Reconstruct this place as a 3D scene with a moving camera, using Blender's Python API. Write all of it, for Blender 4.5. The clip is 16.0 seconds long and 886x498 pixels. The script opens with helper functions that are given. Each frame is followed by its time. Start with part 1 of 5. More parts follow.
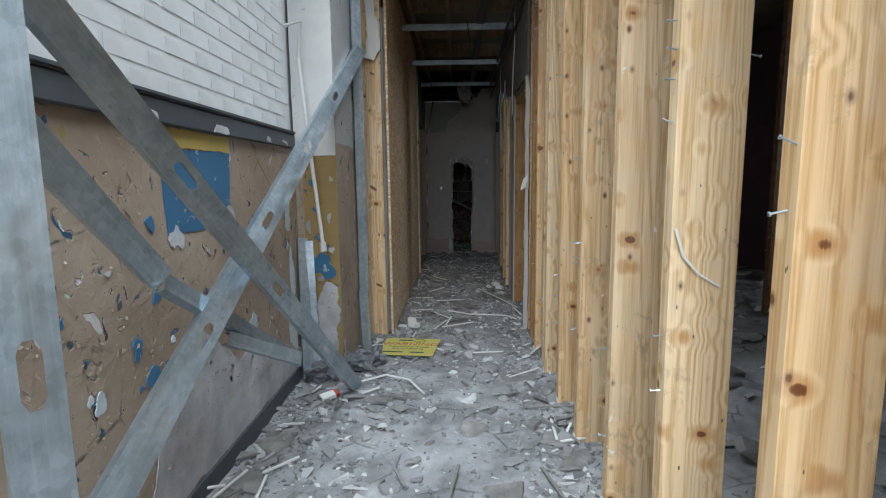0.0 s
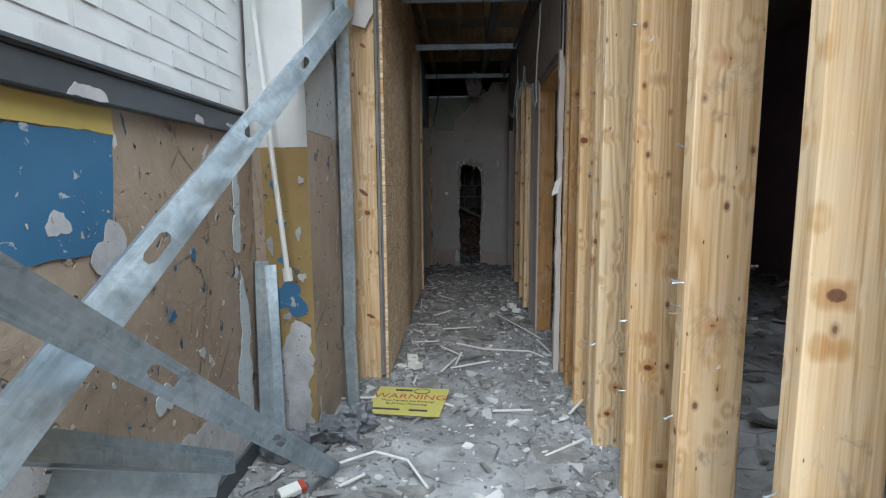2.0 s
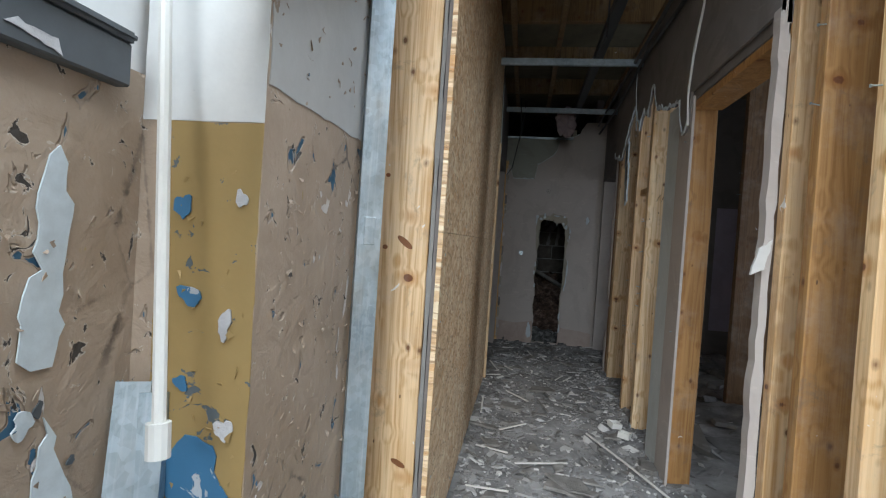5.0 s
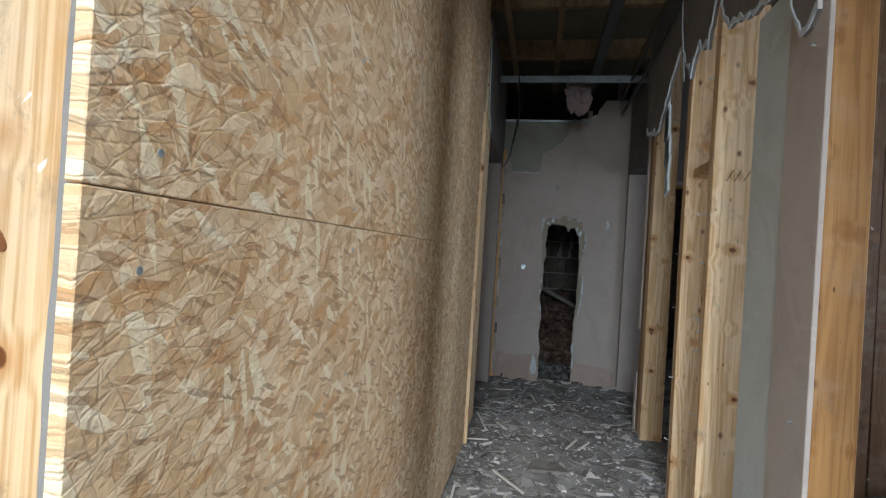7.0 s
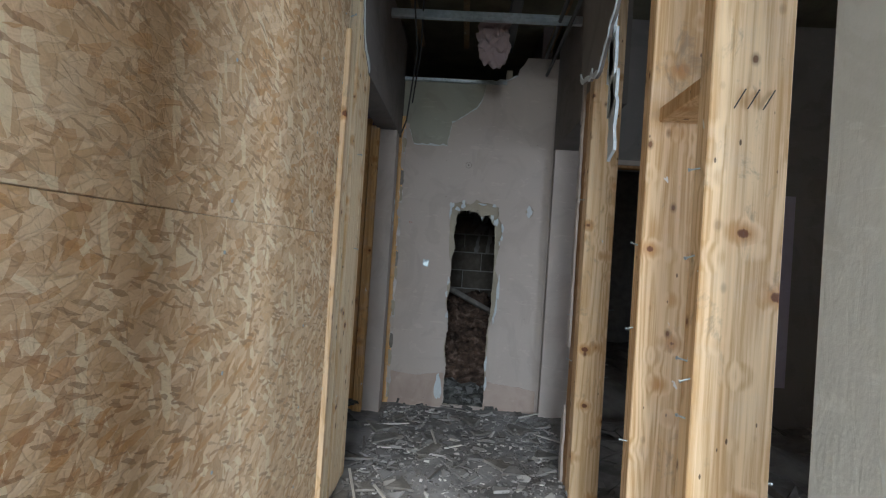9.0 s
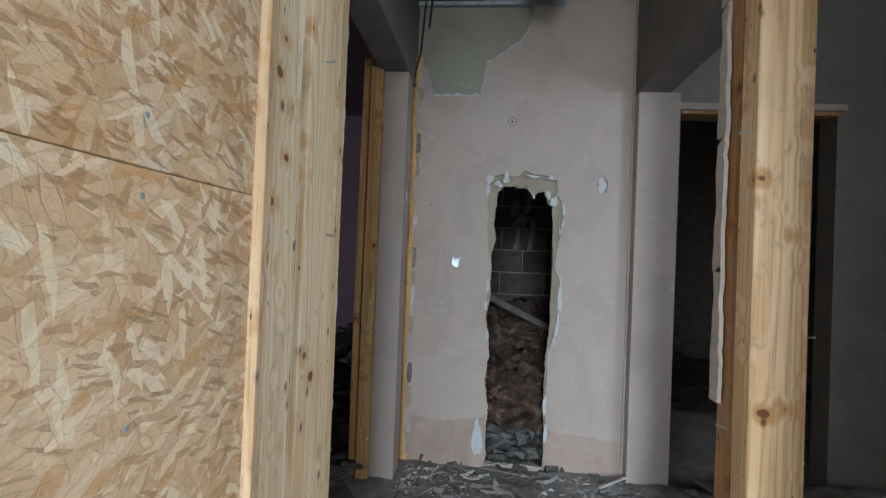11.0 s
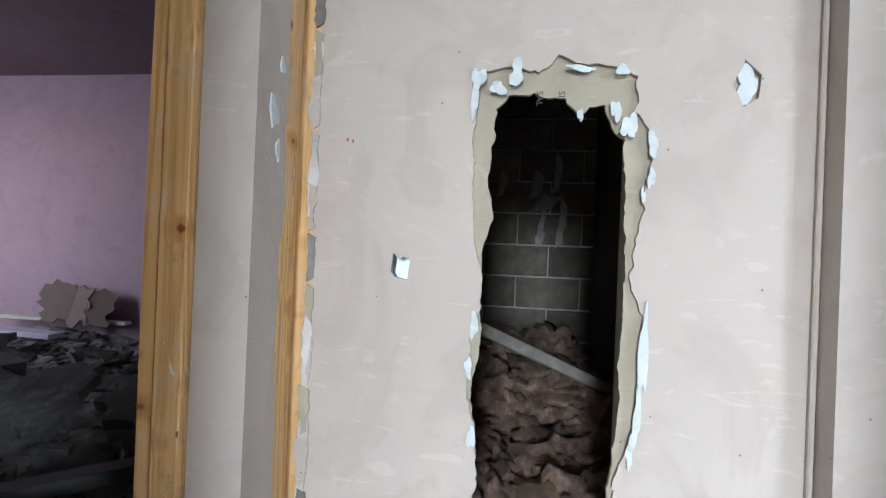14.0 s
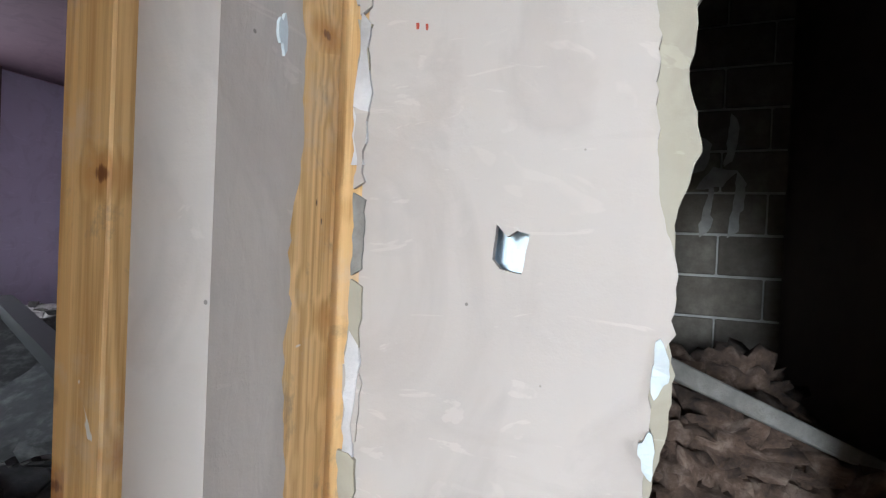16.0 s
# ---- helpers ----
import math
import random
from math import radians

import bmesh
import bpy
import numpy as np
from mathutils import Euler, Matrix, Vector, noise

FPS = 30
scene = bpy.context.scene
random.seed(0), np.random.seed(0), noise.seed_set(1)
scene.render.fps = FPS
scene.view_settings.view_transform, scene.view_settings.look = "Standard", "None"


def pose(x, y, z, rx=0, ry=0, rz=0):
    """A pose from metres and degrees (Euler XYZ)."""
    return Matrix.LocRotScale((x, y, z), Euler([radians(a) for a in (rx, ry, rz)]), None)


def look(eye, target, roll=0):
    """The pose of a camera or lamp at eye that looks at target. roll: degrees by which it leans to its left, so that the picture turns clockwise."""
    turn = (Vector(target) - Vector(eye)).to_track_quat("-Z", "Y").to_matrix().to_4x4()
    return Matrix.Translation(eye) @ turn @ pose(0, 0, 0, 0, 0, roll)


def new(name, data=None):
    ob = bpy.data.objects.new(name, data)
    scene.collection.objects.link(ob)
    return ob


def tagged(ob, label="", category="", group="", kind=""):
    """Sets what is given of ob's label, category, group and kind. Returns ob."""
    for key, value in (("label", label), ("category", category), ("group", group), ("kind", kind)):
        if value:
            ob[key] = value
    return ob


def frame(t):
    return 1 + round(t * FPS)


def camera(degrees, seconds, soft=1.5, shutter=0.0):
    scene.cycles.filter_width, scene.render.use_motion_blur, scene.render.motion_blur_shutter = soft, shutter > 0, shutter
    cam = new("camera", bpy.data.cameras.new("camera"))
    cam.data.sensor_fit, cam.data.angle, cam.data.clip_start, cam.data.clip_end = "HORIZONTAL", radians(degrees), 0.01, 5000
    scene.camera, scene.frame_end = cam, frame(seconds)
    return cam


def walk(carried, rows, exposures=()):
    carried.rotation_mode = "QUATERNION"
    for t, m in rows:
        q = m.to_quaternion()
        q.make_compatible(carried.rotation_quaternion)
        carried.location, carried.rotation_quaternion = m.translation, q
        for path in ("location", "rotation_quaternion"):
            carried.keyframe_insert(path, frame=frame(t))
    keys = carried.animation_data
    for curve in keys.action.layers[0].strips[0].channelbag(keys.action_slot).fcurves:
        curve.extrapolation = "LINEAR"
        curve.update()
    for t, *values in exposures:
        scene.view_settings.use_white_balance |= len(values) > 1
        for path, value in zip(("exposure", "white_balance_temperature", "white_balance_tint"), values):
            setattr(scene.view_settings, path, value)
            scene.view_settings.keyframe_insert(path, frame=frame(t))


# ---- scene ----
cam = camera(82.0, 16.0, soft=1.2)
METRES, EYE, TILT, LEAN, TURN = 8.1, 1.23, 0.0, 0.0, 1.7
ROWS = [
    (0.0, 0.0, 0.0, 0.0, -0.08, -7.75, 0.62),
    (0.5, -0.0122, 0.0339, -0.0035, -1.37, -7.72, 0.81),
    (1.0, -0.0181, 0.0588, -0.0005, -2.51, -7.68, 0.5),
    (1.5, -0.0155, 0.0752, 0.0002, -2.6, -7.6, 0.42),
    (2.0, -0.0049, 0.1083, -0.0018, 0.29, -7.19, 0.4),
    (2.5, -0.0049, 0.1303, -0.0012, 1.8, -6.01, -0.58),
    (3.0, -0.017, 0.1673, -0.0029, 2.16, -4.01, -2.87),
    (3.5, -0.0296, 0.1841, -0.0014, 3.19, -3.25, -2.95),
    (6.0, -0.0125, 0.3628, -0.0067, 9.68, -0.31, -3.51),
    (6.5, -0.0066, 0.4004, -0.0044, 9.55, -0.25, -2.1),
    (7.0, -0.0034, 0.4425, -0.007, 8.96, 0.34, -3.6),
    (7.5, -0.0009, 0.4815, -0.0055, 8.0, 0.54, -3.62),
    (8.0, 0.0082, 0.5146, -0.0077, 6.54, 0.61, -3.28),
    (8.5, 0.017, 0.5435, -0.0057, 4.71, 0.42, -2.6),
    (9.0, 0.0194, 0.5758, -0.008, 0.81, 0.5, -3.82),
    (11.5, 0.0099, 0.7534, -0.0142, 4.33, 0.77, -2.19),
    (12.0, 0.0097, 0.7907, -0.0116, 3.62, 0.66, -3.08),
    (12.5, 0.0194, 0.8212, -0.0094, 4.96, 0.6, -2.34),
    (13.0, 0.026, 0.8403, -0.01, 5.43, 0.76, -2.53),
    (13.5, 0.0274, 0.8757, -0.0159, 5.5, 0.78, -2.44),
    (14.0, 0.0262, 0.9078, -0.0127, 6.42, 0.3, -2.32),
    (14.5, 0.027, 0.9347, -0.0137, 15.5, -0.54, -2.63),
    (15.0, 0.0239, 0.947, -0.0152, 21.58, -0.88, -2.95),
    (15.5, 0.0169, 0.9674, -0.0179, 21.25, -0.72, -2.78),
    (16.0, 0.0152, 0.9769, -0.0169, 20.44, -0.71, -2.46),
]

EXPOSURES = [(0.0, -1.05), (1.5, -0.8), (3.5, -0.4), (6.0, -0.05), (6.5, 0.05), (7.0, 0.5), (7.5, 0.85), (9.0, 1.15), (11.5, 1.95), (12.5, 2.4), (13.5, 2.85), (14.5, 3.05), (16.0, 3.2)]
walk(cam, [(t, pose(0, 0, EYE, TILT, LEAN, TURN) @ pose(METRES * x, METRES * y, METRES * z, 90 + pitch, roll, yaw)) for t, x, y, z, yaw, pitch, roll in ROWS], EXPOSURES)

# ---- world and lights ----
world = bpy.data.worlds.new("sky")
scene.world = world
world.use_nodes = True
wn = world.node_tree
sky = wn.nodes.new("ShaderNodeTexSky")
sky.sky_type, sky.sun_disc = "NISHITA", False
sky.sun_elevation, sky.sun_rotation = radians(38), radians(200)
wn.links.new(sky.outputs[0], wn.nodes["Background"].inputs[0])
wn.nodes["Background"].inputs[1].default_value = 0.12
sun = new("sun", bpy.data.lights.new("sun", "SUN"))
sun.data.energy, sun.data.angle, sun.data.color = 1.0, radians(12), (1, 0.96, 0.9)
sun.matrix_world = look((0, -12, 9), (0, 0, 0))


def window_light(name, eye, target, w, h, watts, colour=(0.79, 0.9, 1.0)):
    """An area lamp for sky daylight through an opening, seen or assumed."""
    lamp = bpy.data.lights.new(name, "AREA")
    lamp.shape, lamp.size, lamp.size_y, lamp.energy, lamp.color = "RECTANGLE", w, h, watts, colour
    ob = new(name, lamp)
    ob.matrix_world = look(eye, target)
    return ob


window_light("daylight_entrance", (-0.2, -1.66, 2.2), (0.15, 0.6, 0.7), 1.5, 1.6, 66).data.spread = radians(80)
# Added lamp over an unseen roof gap, to brighten the walls near the entrance.
window_light("daylight_roof_opening", (-0.2, 1.7, 3.05), (-0.2, 1.71, 0.0), 1.3, 3.9, 112).data.spread = radians(112)
window_light("daylight_right_room", (3.72, 4.45, 1.5), (0.0, 5.5, 1.55), 1.6, 2.1, 18, (0.76, 0.86, 1.0)).data.spread = radians(100)
window_light("daylight_left_room", (-7.0, 9.6, 1.7), (-4.0, 10.4, 1.0), 1.7, 1.7, 9.0, (0.88, 0.93, 1.0))


# ---- materials ----
class Mat:
    """A node material with short calls for noise, ramps and mixes."""

    def __init__(self, name, rough=0.8, metal=0.0):
        self.m = bpy.data.materials.new(name)
        self.m.use_nodes = True
        self.t = self.m.node_tree
        self.b = self.t.nodes["Principled BSDF"]
        self.b.inputs["Roughness"].default_value, self.b.inputs["Metallic"].default_value = rough, metal
        self.co = self.t.nodes.new("ShaderNodeTexCoord").outputs["Object"]
        self.info = self.t.nodes.new("ShaderNodeObjectInfo")

    def put(self, sock, v):
        if hasattr(v, "links"):
            self.t.links.new(v, sock)
        elif isinstance(v, tuple) and len(v) == 3 and sock.type == "RGBA":
            sock.default_value = (*v, 1)
        else:
            sock.default_value = v

    def math(self, op, a, b=0.0):
        n = self.t.nodes.new("ShaderNodeMath")
        n.operation = op
        self.put(n.inputs[0], a), self.put(n.inputs[1], b)
        return n.outputs[0]

    def space(self, scale=(1, 1, 1), rot=(0, 0, 0), shift=None, src=None):
        n = self.t.nodes.new("ShaderNodeMapping")
        self.put(n.inputs[0], src or self.co)
        n.inputs["Scale"].default_value, n.inputs["Rotation"].default_value = scale, [radians(a) for a in rot]
        if shift is not None:
            c = self.t.nodes.new("ShaderNodeCombineXYZ")
            for i in range(3):
                self.put(c.inputs[i], shift)
            self.put(n.inputs["Location"], c.outputs[0])
        return n.outputs[0]

    def noise(self, scale, detail=4.0, rough=0.55, src=None, distort=0.0):
        n = self.t.nodes.new("ShaderNodeTexNoise")
        self.put(n.inputs["Vector"], src or self.co)
        for k, v in (("Scale", scale), ("Detail", detail), ("Roughness", rough), ("Distortion", distort)):
            n.inputs[k].default_value = v
        return n.outputs[0]

    def cells(self, scale, src=None, feature="F1", out="Distance", rand=1.0):
        n = self.t.nodes.new("ShaderNodeTexVoronoi")
        n.feature = feature
        self.put(n.inputs["Vector"], src or self.co)
        n.inputs["Scale"].default_value, n.inputs["Randomness"].default_value = scale, rand
        return n.outputs[out]

    def ramp(self, f, *stops):
        n = self.t.nodes.new("ShaderNodeValToRGB")
        self.put(n.inputs[0], f)
        e = n.color_ramp.elements
        while len(e) < len(stops):
            e.new(0.5)
        for el, (p, c) in zip(e, stops):
            el.position, el.color = p, (*c, 1) if isinstance(c, tuple) else (c, c, c, 1)
        return n.outputs[0]

    def mix(self, f, a, b, kind="MIX"):
        n = self.t.nodes.new("ShaderNodeMix")
        n.data_type, n.blend_type = "RGBA", kind
        self.put(n.inputs[0], f), self.put(n.inputs[6], a), self.put(n.inputs[7], b)
        return n.outputs[2]

    def done(self, colour, bump=None, strength=0.3, depth=0.004, rough=None):
        self.put(self.b.inputs["Base Color"], colour)
        if rough is not None:
            self.put(self.b.inputs["Roughness"], rough)
        if bump is not None:
            n = self.t.nodes.new("ShaderNodeBump")
            n.inputs["Strength"].default_value, n.inputs["Distance"].default_value = strength, depth
            self.put(n.inputs["Height"], bump)
            self.t.links.new(n.outputs[0], self.b.inputs["Normal"])
        return self.m


def pine(name, light, dark, knot=(0.16, 0.055, 0.015), dirt=0.3):
    """Sawn softwood, grain along the piece's own z, with knots, resin halos and dust."""
    m = Mat(name, 0.6)
    far = m.math("MULTIPLY", m.info.outputs["Random"], 37.0)
    src = m.space((1, 1, 1), shift=far)
    bend = m.noise(9.0, 3, 0.5, src)
    leaning = m.space(rot=(9, -8, 0), src=src)
    kv = m.space((7.5, 7.5, 10.5), src=leaning)
    kn = m.cells(1.0, kv, rand=1.0)
    pull = m.ramp(kn, (0.0, 1.0), (0.42, 0.0))
    ring = m.noise(1.0, 2, 0.45, m.space((9, 9, 0.40), src=src), 0.6)
    band = m.math("SINE", m.math("MULTIPLY", m.math("ADD", ring, m.math("MULTIPLY", pull, 0.10)), 62.0))
    fine = m.noise(1.0, 5, 0.65, m.space((190, 190, 4), src=src))
    col = m.ramp(m.math("ADD", m.math("MULTIPLY", band, 0.15), fine), (0.25, dark), (0.56, light), (0.85, tuple(min(1, c * 1.14) for c in light)))
    streak = m.noise(1.0, 4, 0.6, m.space((34, 34, 0.55), src=src), 0.3)
    col = m.mix(m.ramp(streak, (0.48, 0.0), (0.68, 0.45)), col, tuple(c * d for c, d in zip(dark, (1.0, 0.88, 0.7))))
    big = m.noise(1.6, 4, 0.6, m.space((2.5, 2.5, 1), src=src))
    col = m.mix(m.ramp(big, (0.42, 0.0), (0.75, 0.4)), col, dark, "MIX")
    pick = m.t.nodes.new("ShaderNodeSeparateColor")
    m.t.links.new(m.cells(1.0, kv, out="Color"), pick.inputs[0])
    some = m.ramp(pick.outputs[0], (0.40, 0.0), (0.42, 1.0))
    eye_of = m.math("ADD", m.math("ADD", kn, m.math("MULTIPLY", m.math("SUBTRACT", fine, 0.5), 0.10)), m.math("MULTIPLY", m.math("SUBTRACT", bend, 0.5), 0.22))
    halo = m.math("MULTIPLY", some, m.ramp(eye_of, (0.12, 0.75), (0.34, 0.0)))
    col = m.mix(halo, col, tuple(c * d for c, d in zip(dark, (0.92, 0.72, 0.5))))
    size = m.math("MULTIPLY", pick.outputs[1], 0.07)
    col = m.mix(m.math("MULTIPLY", some, m.ramp(m.math("SUBTRACT", eye_of, size), (0.04, 1.0), (0.058, 0.85), (0.08, 0.0))), col, knot)
    small = m.cells(1.0, m.space((15, 15, 10), (6, 4, 0), src=src))
    pick2 = m.t.nodes.new("ShaderNodeSeparateColor")
    m.t.links.new(m.cells(1.0, m.space((15, 15, 10), (6, 4, 0), src=src), out="Color"), pick2.inputs[0])
    col = m.mix(m.math("MULTIPLY", m.ramp(pick2.outputs[0], (0.5, 0.0), (0.52, 1.0)), m.ramp(m.math("ADD", small, m.math("MULTIPLY", m.math("SUBTRACT", fine, 0.5), 0.08)), (0.08, 0.95), (0.11, 0.5), (0.2, 0.0))), col, (0.15, 0.06, 0.02))
    pin = m.cells(1.0, m.space((24, 24, 9), src=src))
    col = m.mix(m.ramp(pin, (0.055, 0.9), (0.07, 0.0)), col, (0.09, 0.045, 0.02))
    tone = m.ramp(m.info.outputs["Random"], (0.0, (0.86, 0.74, 0.60)), (0.35, (1.05, 1.03, 1.0)), (0.7, (1.0, 0.92, 0.80)), (1.0, (0.95, 0.80, 0.62)))
    col = m.mix(1.0, col, tone, "MULTIPLY")
    dust = m.noise(5.0, 7, 0.72, src)
    col = m.mix(m.ramp(dust, (0.5, 0.0), (0.78, dirt)), col, (0.55, 0.52, 0.47))
    mould = m.noise(9.0, 6, 0.75, m.space((1, 1, 0.7), src=src), 0.5)
    col = m.mix(m.ramp(mould, (0.58, 0.0), (0.70, 0.5)), col, (0.17, 0.14, 0.11))
    spot = m.noise(17.0, 3, 0.6, m.space((1, 1, 0.6), src=src), 0.8)
    col = m.mix(m.ramp(spot, (0.72, 0.0), (0.735, 0.9)), col, (0.74, 0.73, 0.70))
    return m.done(col, m.math("ADD", fine, m.math("MULTIPLY", band, 0.05)), 0.25, 0.0015)


def osb_board(name):
    """Oriented strand board: layers of pressed flakes, each with its own turn, tone and grain."""
    m = Mat(name, 0.55)
    src = m.space((1, 1, 1), shift=m.math("MULTIPLY", m.info.outputs["Random"], 13.0))
    wob = m.t.nodes.new("ShaderNodeVectorMath")
    wob.operation = "ADD"
    nz = m.t.nodes.new("ShaderNodeTexNoise")
    nz.inputs["Scale"].default_value, nz.inputs["Detail"].default_value = 22.0, 4.0
    m.t.links.new(src, nz.inputs["Vector"])
    sc = m.t.nodes.new("ShaderNodeVectorMath")
    sc.operation = "SCALE"
    sc.inputs["Scale"].default_value = 0.016
    m.t.links.new(nz.outputs["Color"], sc.inputs[0])
    m.t.links.new(src, wob.inputs[0]), m.t.links.new(sc.outputs[0], wob.inputs[1])
    src2 = wob.outputs[0]
    tones = [((0.539, 0.325, 0.146), (0.789, 0.55, 0.313)), ((0.623, 0.41, 0.209), (0.872, 0.655, 0.418)), ((0.581, 0.36, 0.167), (0.81, 0.58, 0.345)), ((0.643, 0.43, 0.23), (0.892, 0.69, 0.459)), ((0.519, 0.305, 0.136), (0.83, 0.6, 0.365)), ((0.685, 0.48, 0.272), (0.934, 0.745, 0.522))]
    col, hgt = None, None
    for i, ang in enumerate((-14, 24, -48, 8, 66, -28)):
        turned = m.space(rot=(ang, 0, 0), shift=float(i * 3.1 + 0.1), src=src2)
        s = m.space((1, 10 + i * 1.3, 34 + 5 * i), src=turned)
        c = m.cells(1.0, s, out="Color")
        sep = m.t.nodes.new("ShaderNodeSeparateColor")
        m.t.links.new(c, sep.inputs[0])
        grain = m.noise(1.0, 4, 0.65, m.space((2, 14, 330), src=turned))
        tone = m.mix(m.math("ADD", m.math("MULTIPLY", sep.outputs[0], 0.62), m.math("MULTIPLY", grain, 0.38)), *tones[i])
        tone = m.mix(m.ramp(sep.outputs[2], (0.90, 0.0), (0.96, 0.4)), tone, (0.50, 0.26, 0.10))
        rim = m.ramp(m.cells(1.0, s, "DISTANCE_TO_EDGE"), (0.0, 0.34), (0.065, 0.0))
        tone = m.mix(rim, tone, (0.36, 0.20, 0.08))
        top_of = m.ramp(sep.outputs[1], (0.60, 0.0), (0.63, 0.95))
        col = tone if col is None else m.mix(top_of, col, tone)
        step = m.math("SUBTRACT", sep.outputs[0], rim)
        hgt = step if hgt is None else m.math("ADD", hgt, m.math("MULTIPLY", step, top_of))
    for i, (ang, tone, a, b) in enumerate(((35, (0.94, 0.84, 0.63), 17, 70), (-62, (0.48, 0.24, 0.09), 24, 75), (78, (0.92, 0.80, 0.57), 13, 55), (4, (0.42, 0.20, 0.075), 26, 110), (-20, (0.60, 0.30, 0.10), 20, 60), (18, (0.34, 0.18, 0.08), 30, 150))):
        c = m.cells(1.0, m.space((1, a, b), src=m.space(rot=(ang, 0, 0), shift=float(i * 2.3 + 20), src=src2)), out="Color")
        sep = m.t.nodes.new("ShaderNodeSeparateColor")
        m.t.links.new(c, sep.inputs[0])
        col = m.mix(m.ramp(sep.outputs[1], (0.92, 0.0), (0.935, 0.68)), col, tone)
        hgt = m.math("ADD", hgt, m.ramp(sep.outputs[1], (0.90, 0.0), (0.915, 0.8)))
    dirt = m.noise(3.0, 7, 0.7, src)
    col = m.mix(m.ramp(dirt, (0.52, 0.0), (0.78, 0.4)), col, (0.52, 0.45, 0.37))
    pale = m.noise(1.3, 4, 0.6, src)
    col = m.mix(m.ramp(pale, (0.4, 0.0), (0.7, 0.22)), col, (0.92, 0.78, 0.54))
    return m.done(col, m.math("ADD", hgt, m.noise(90, 3)), 0.7, 0.003)


def plaster(name, colour, stain, scale=1.5, amount=0.4, relief=0.15):
    """Skimmed plaster or painted wall with soft blotches, scuffs and fine grain."""
    m = Mat(name, 0.85)
    blot = m.noise(scale, 6, 0.6, distort=0.4)
    col = m.mix(m.ramp(blot, (0.38, 0.0), (0.72, amount)), colour, stain)
    streak = m.noise(1.0, 5, 0.65, m.space((7, 7, 1.1)))
    col = m.mix(m.ramp(streak, (0.55, 0.0), (0.8, 0.22)), col, tuple(min(1, c * 1.22) for c in colour))
    fine = m.noise(38, 5, 0.7)
    col = m.mix(m.ramp(fine, (0.6, 0.0), (0.82, 0.3)), col, stain)
    scr = m.noise(1.0, 3, 0.5, m.space((8, 30, 9), (20, 30, 10)), 1.5)
    col = m.mix(m.ramp(scr, (0.67, 0.0), (0.70, 0.16)), col, tuple(min(1, c * 1.3) for c in colour))
    rub = m.noise(1.0, 4, 0.6, m.space((3, 3, 13), (0, 12, 0)), 0.6)
    col = m.mix(m.ramp(rub, (0.62, 0.0), (0.72, 0.3)), col, stain)
    smear = m.noise(2.6, 5, 0.55, m.space((1, 1, 0.8), (15, 0, 25)), 2.2)
    col = m.mix(m.ramp(smear, (0.52, 0.0), (0.60, 0.45), (0.72, 0.15)), col, stain)
    wipe = m.noise(1.0, 4, 0.55, m.space((5, 5, 17), (0, -25, 0)), 1.8)
    col = m.mix(m.ramp(wipe, (0.63, 0.0), (0.66, 0.35)), col, tuple(min(1, c * 1.22) for c in colour))
    dots = m.cells(13.0)
    col = m.mix(m.ramp(dots, (0.028, 0.75), (0.04, 0.0)), col, tuple(c * 0.35 for c in stain))
    return m.done(col, m.math("ADD", m.math("ADD", fine, scr), m.math("MULTIPLY", blot, 1.5)), relief + 0.1, 0.004)


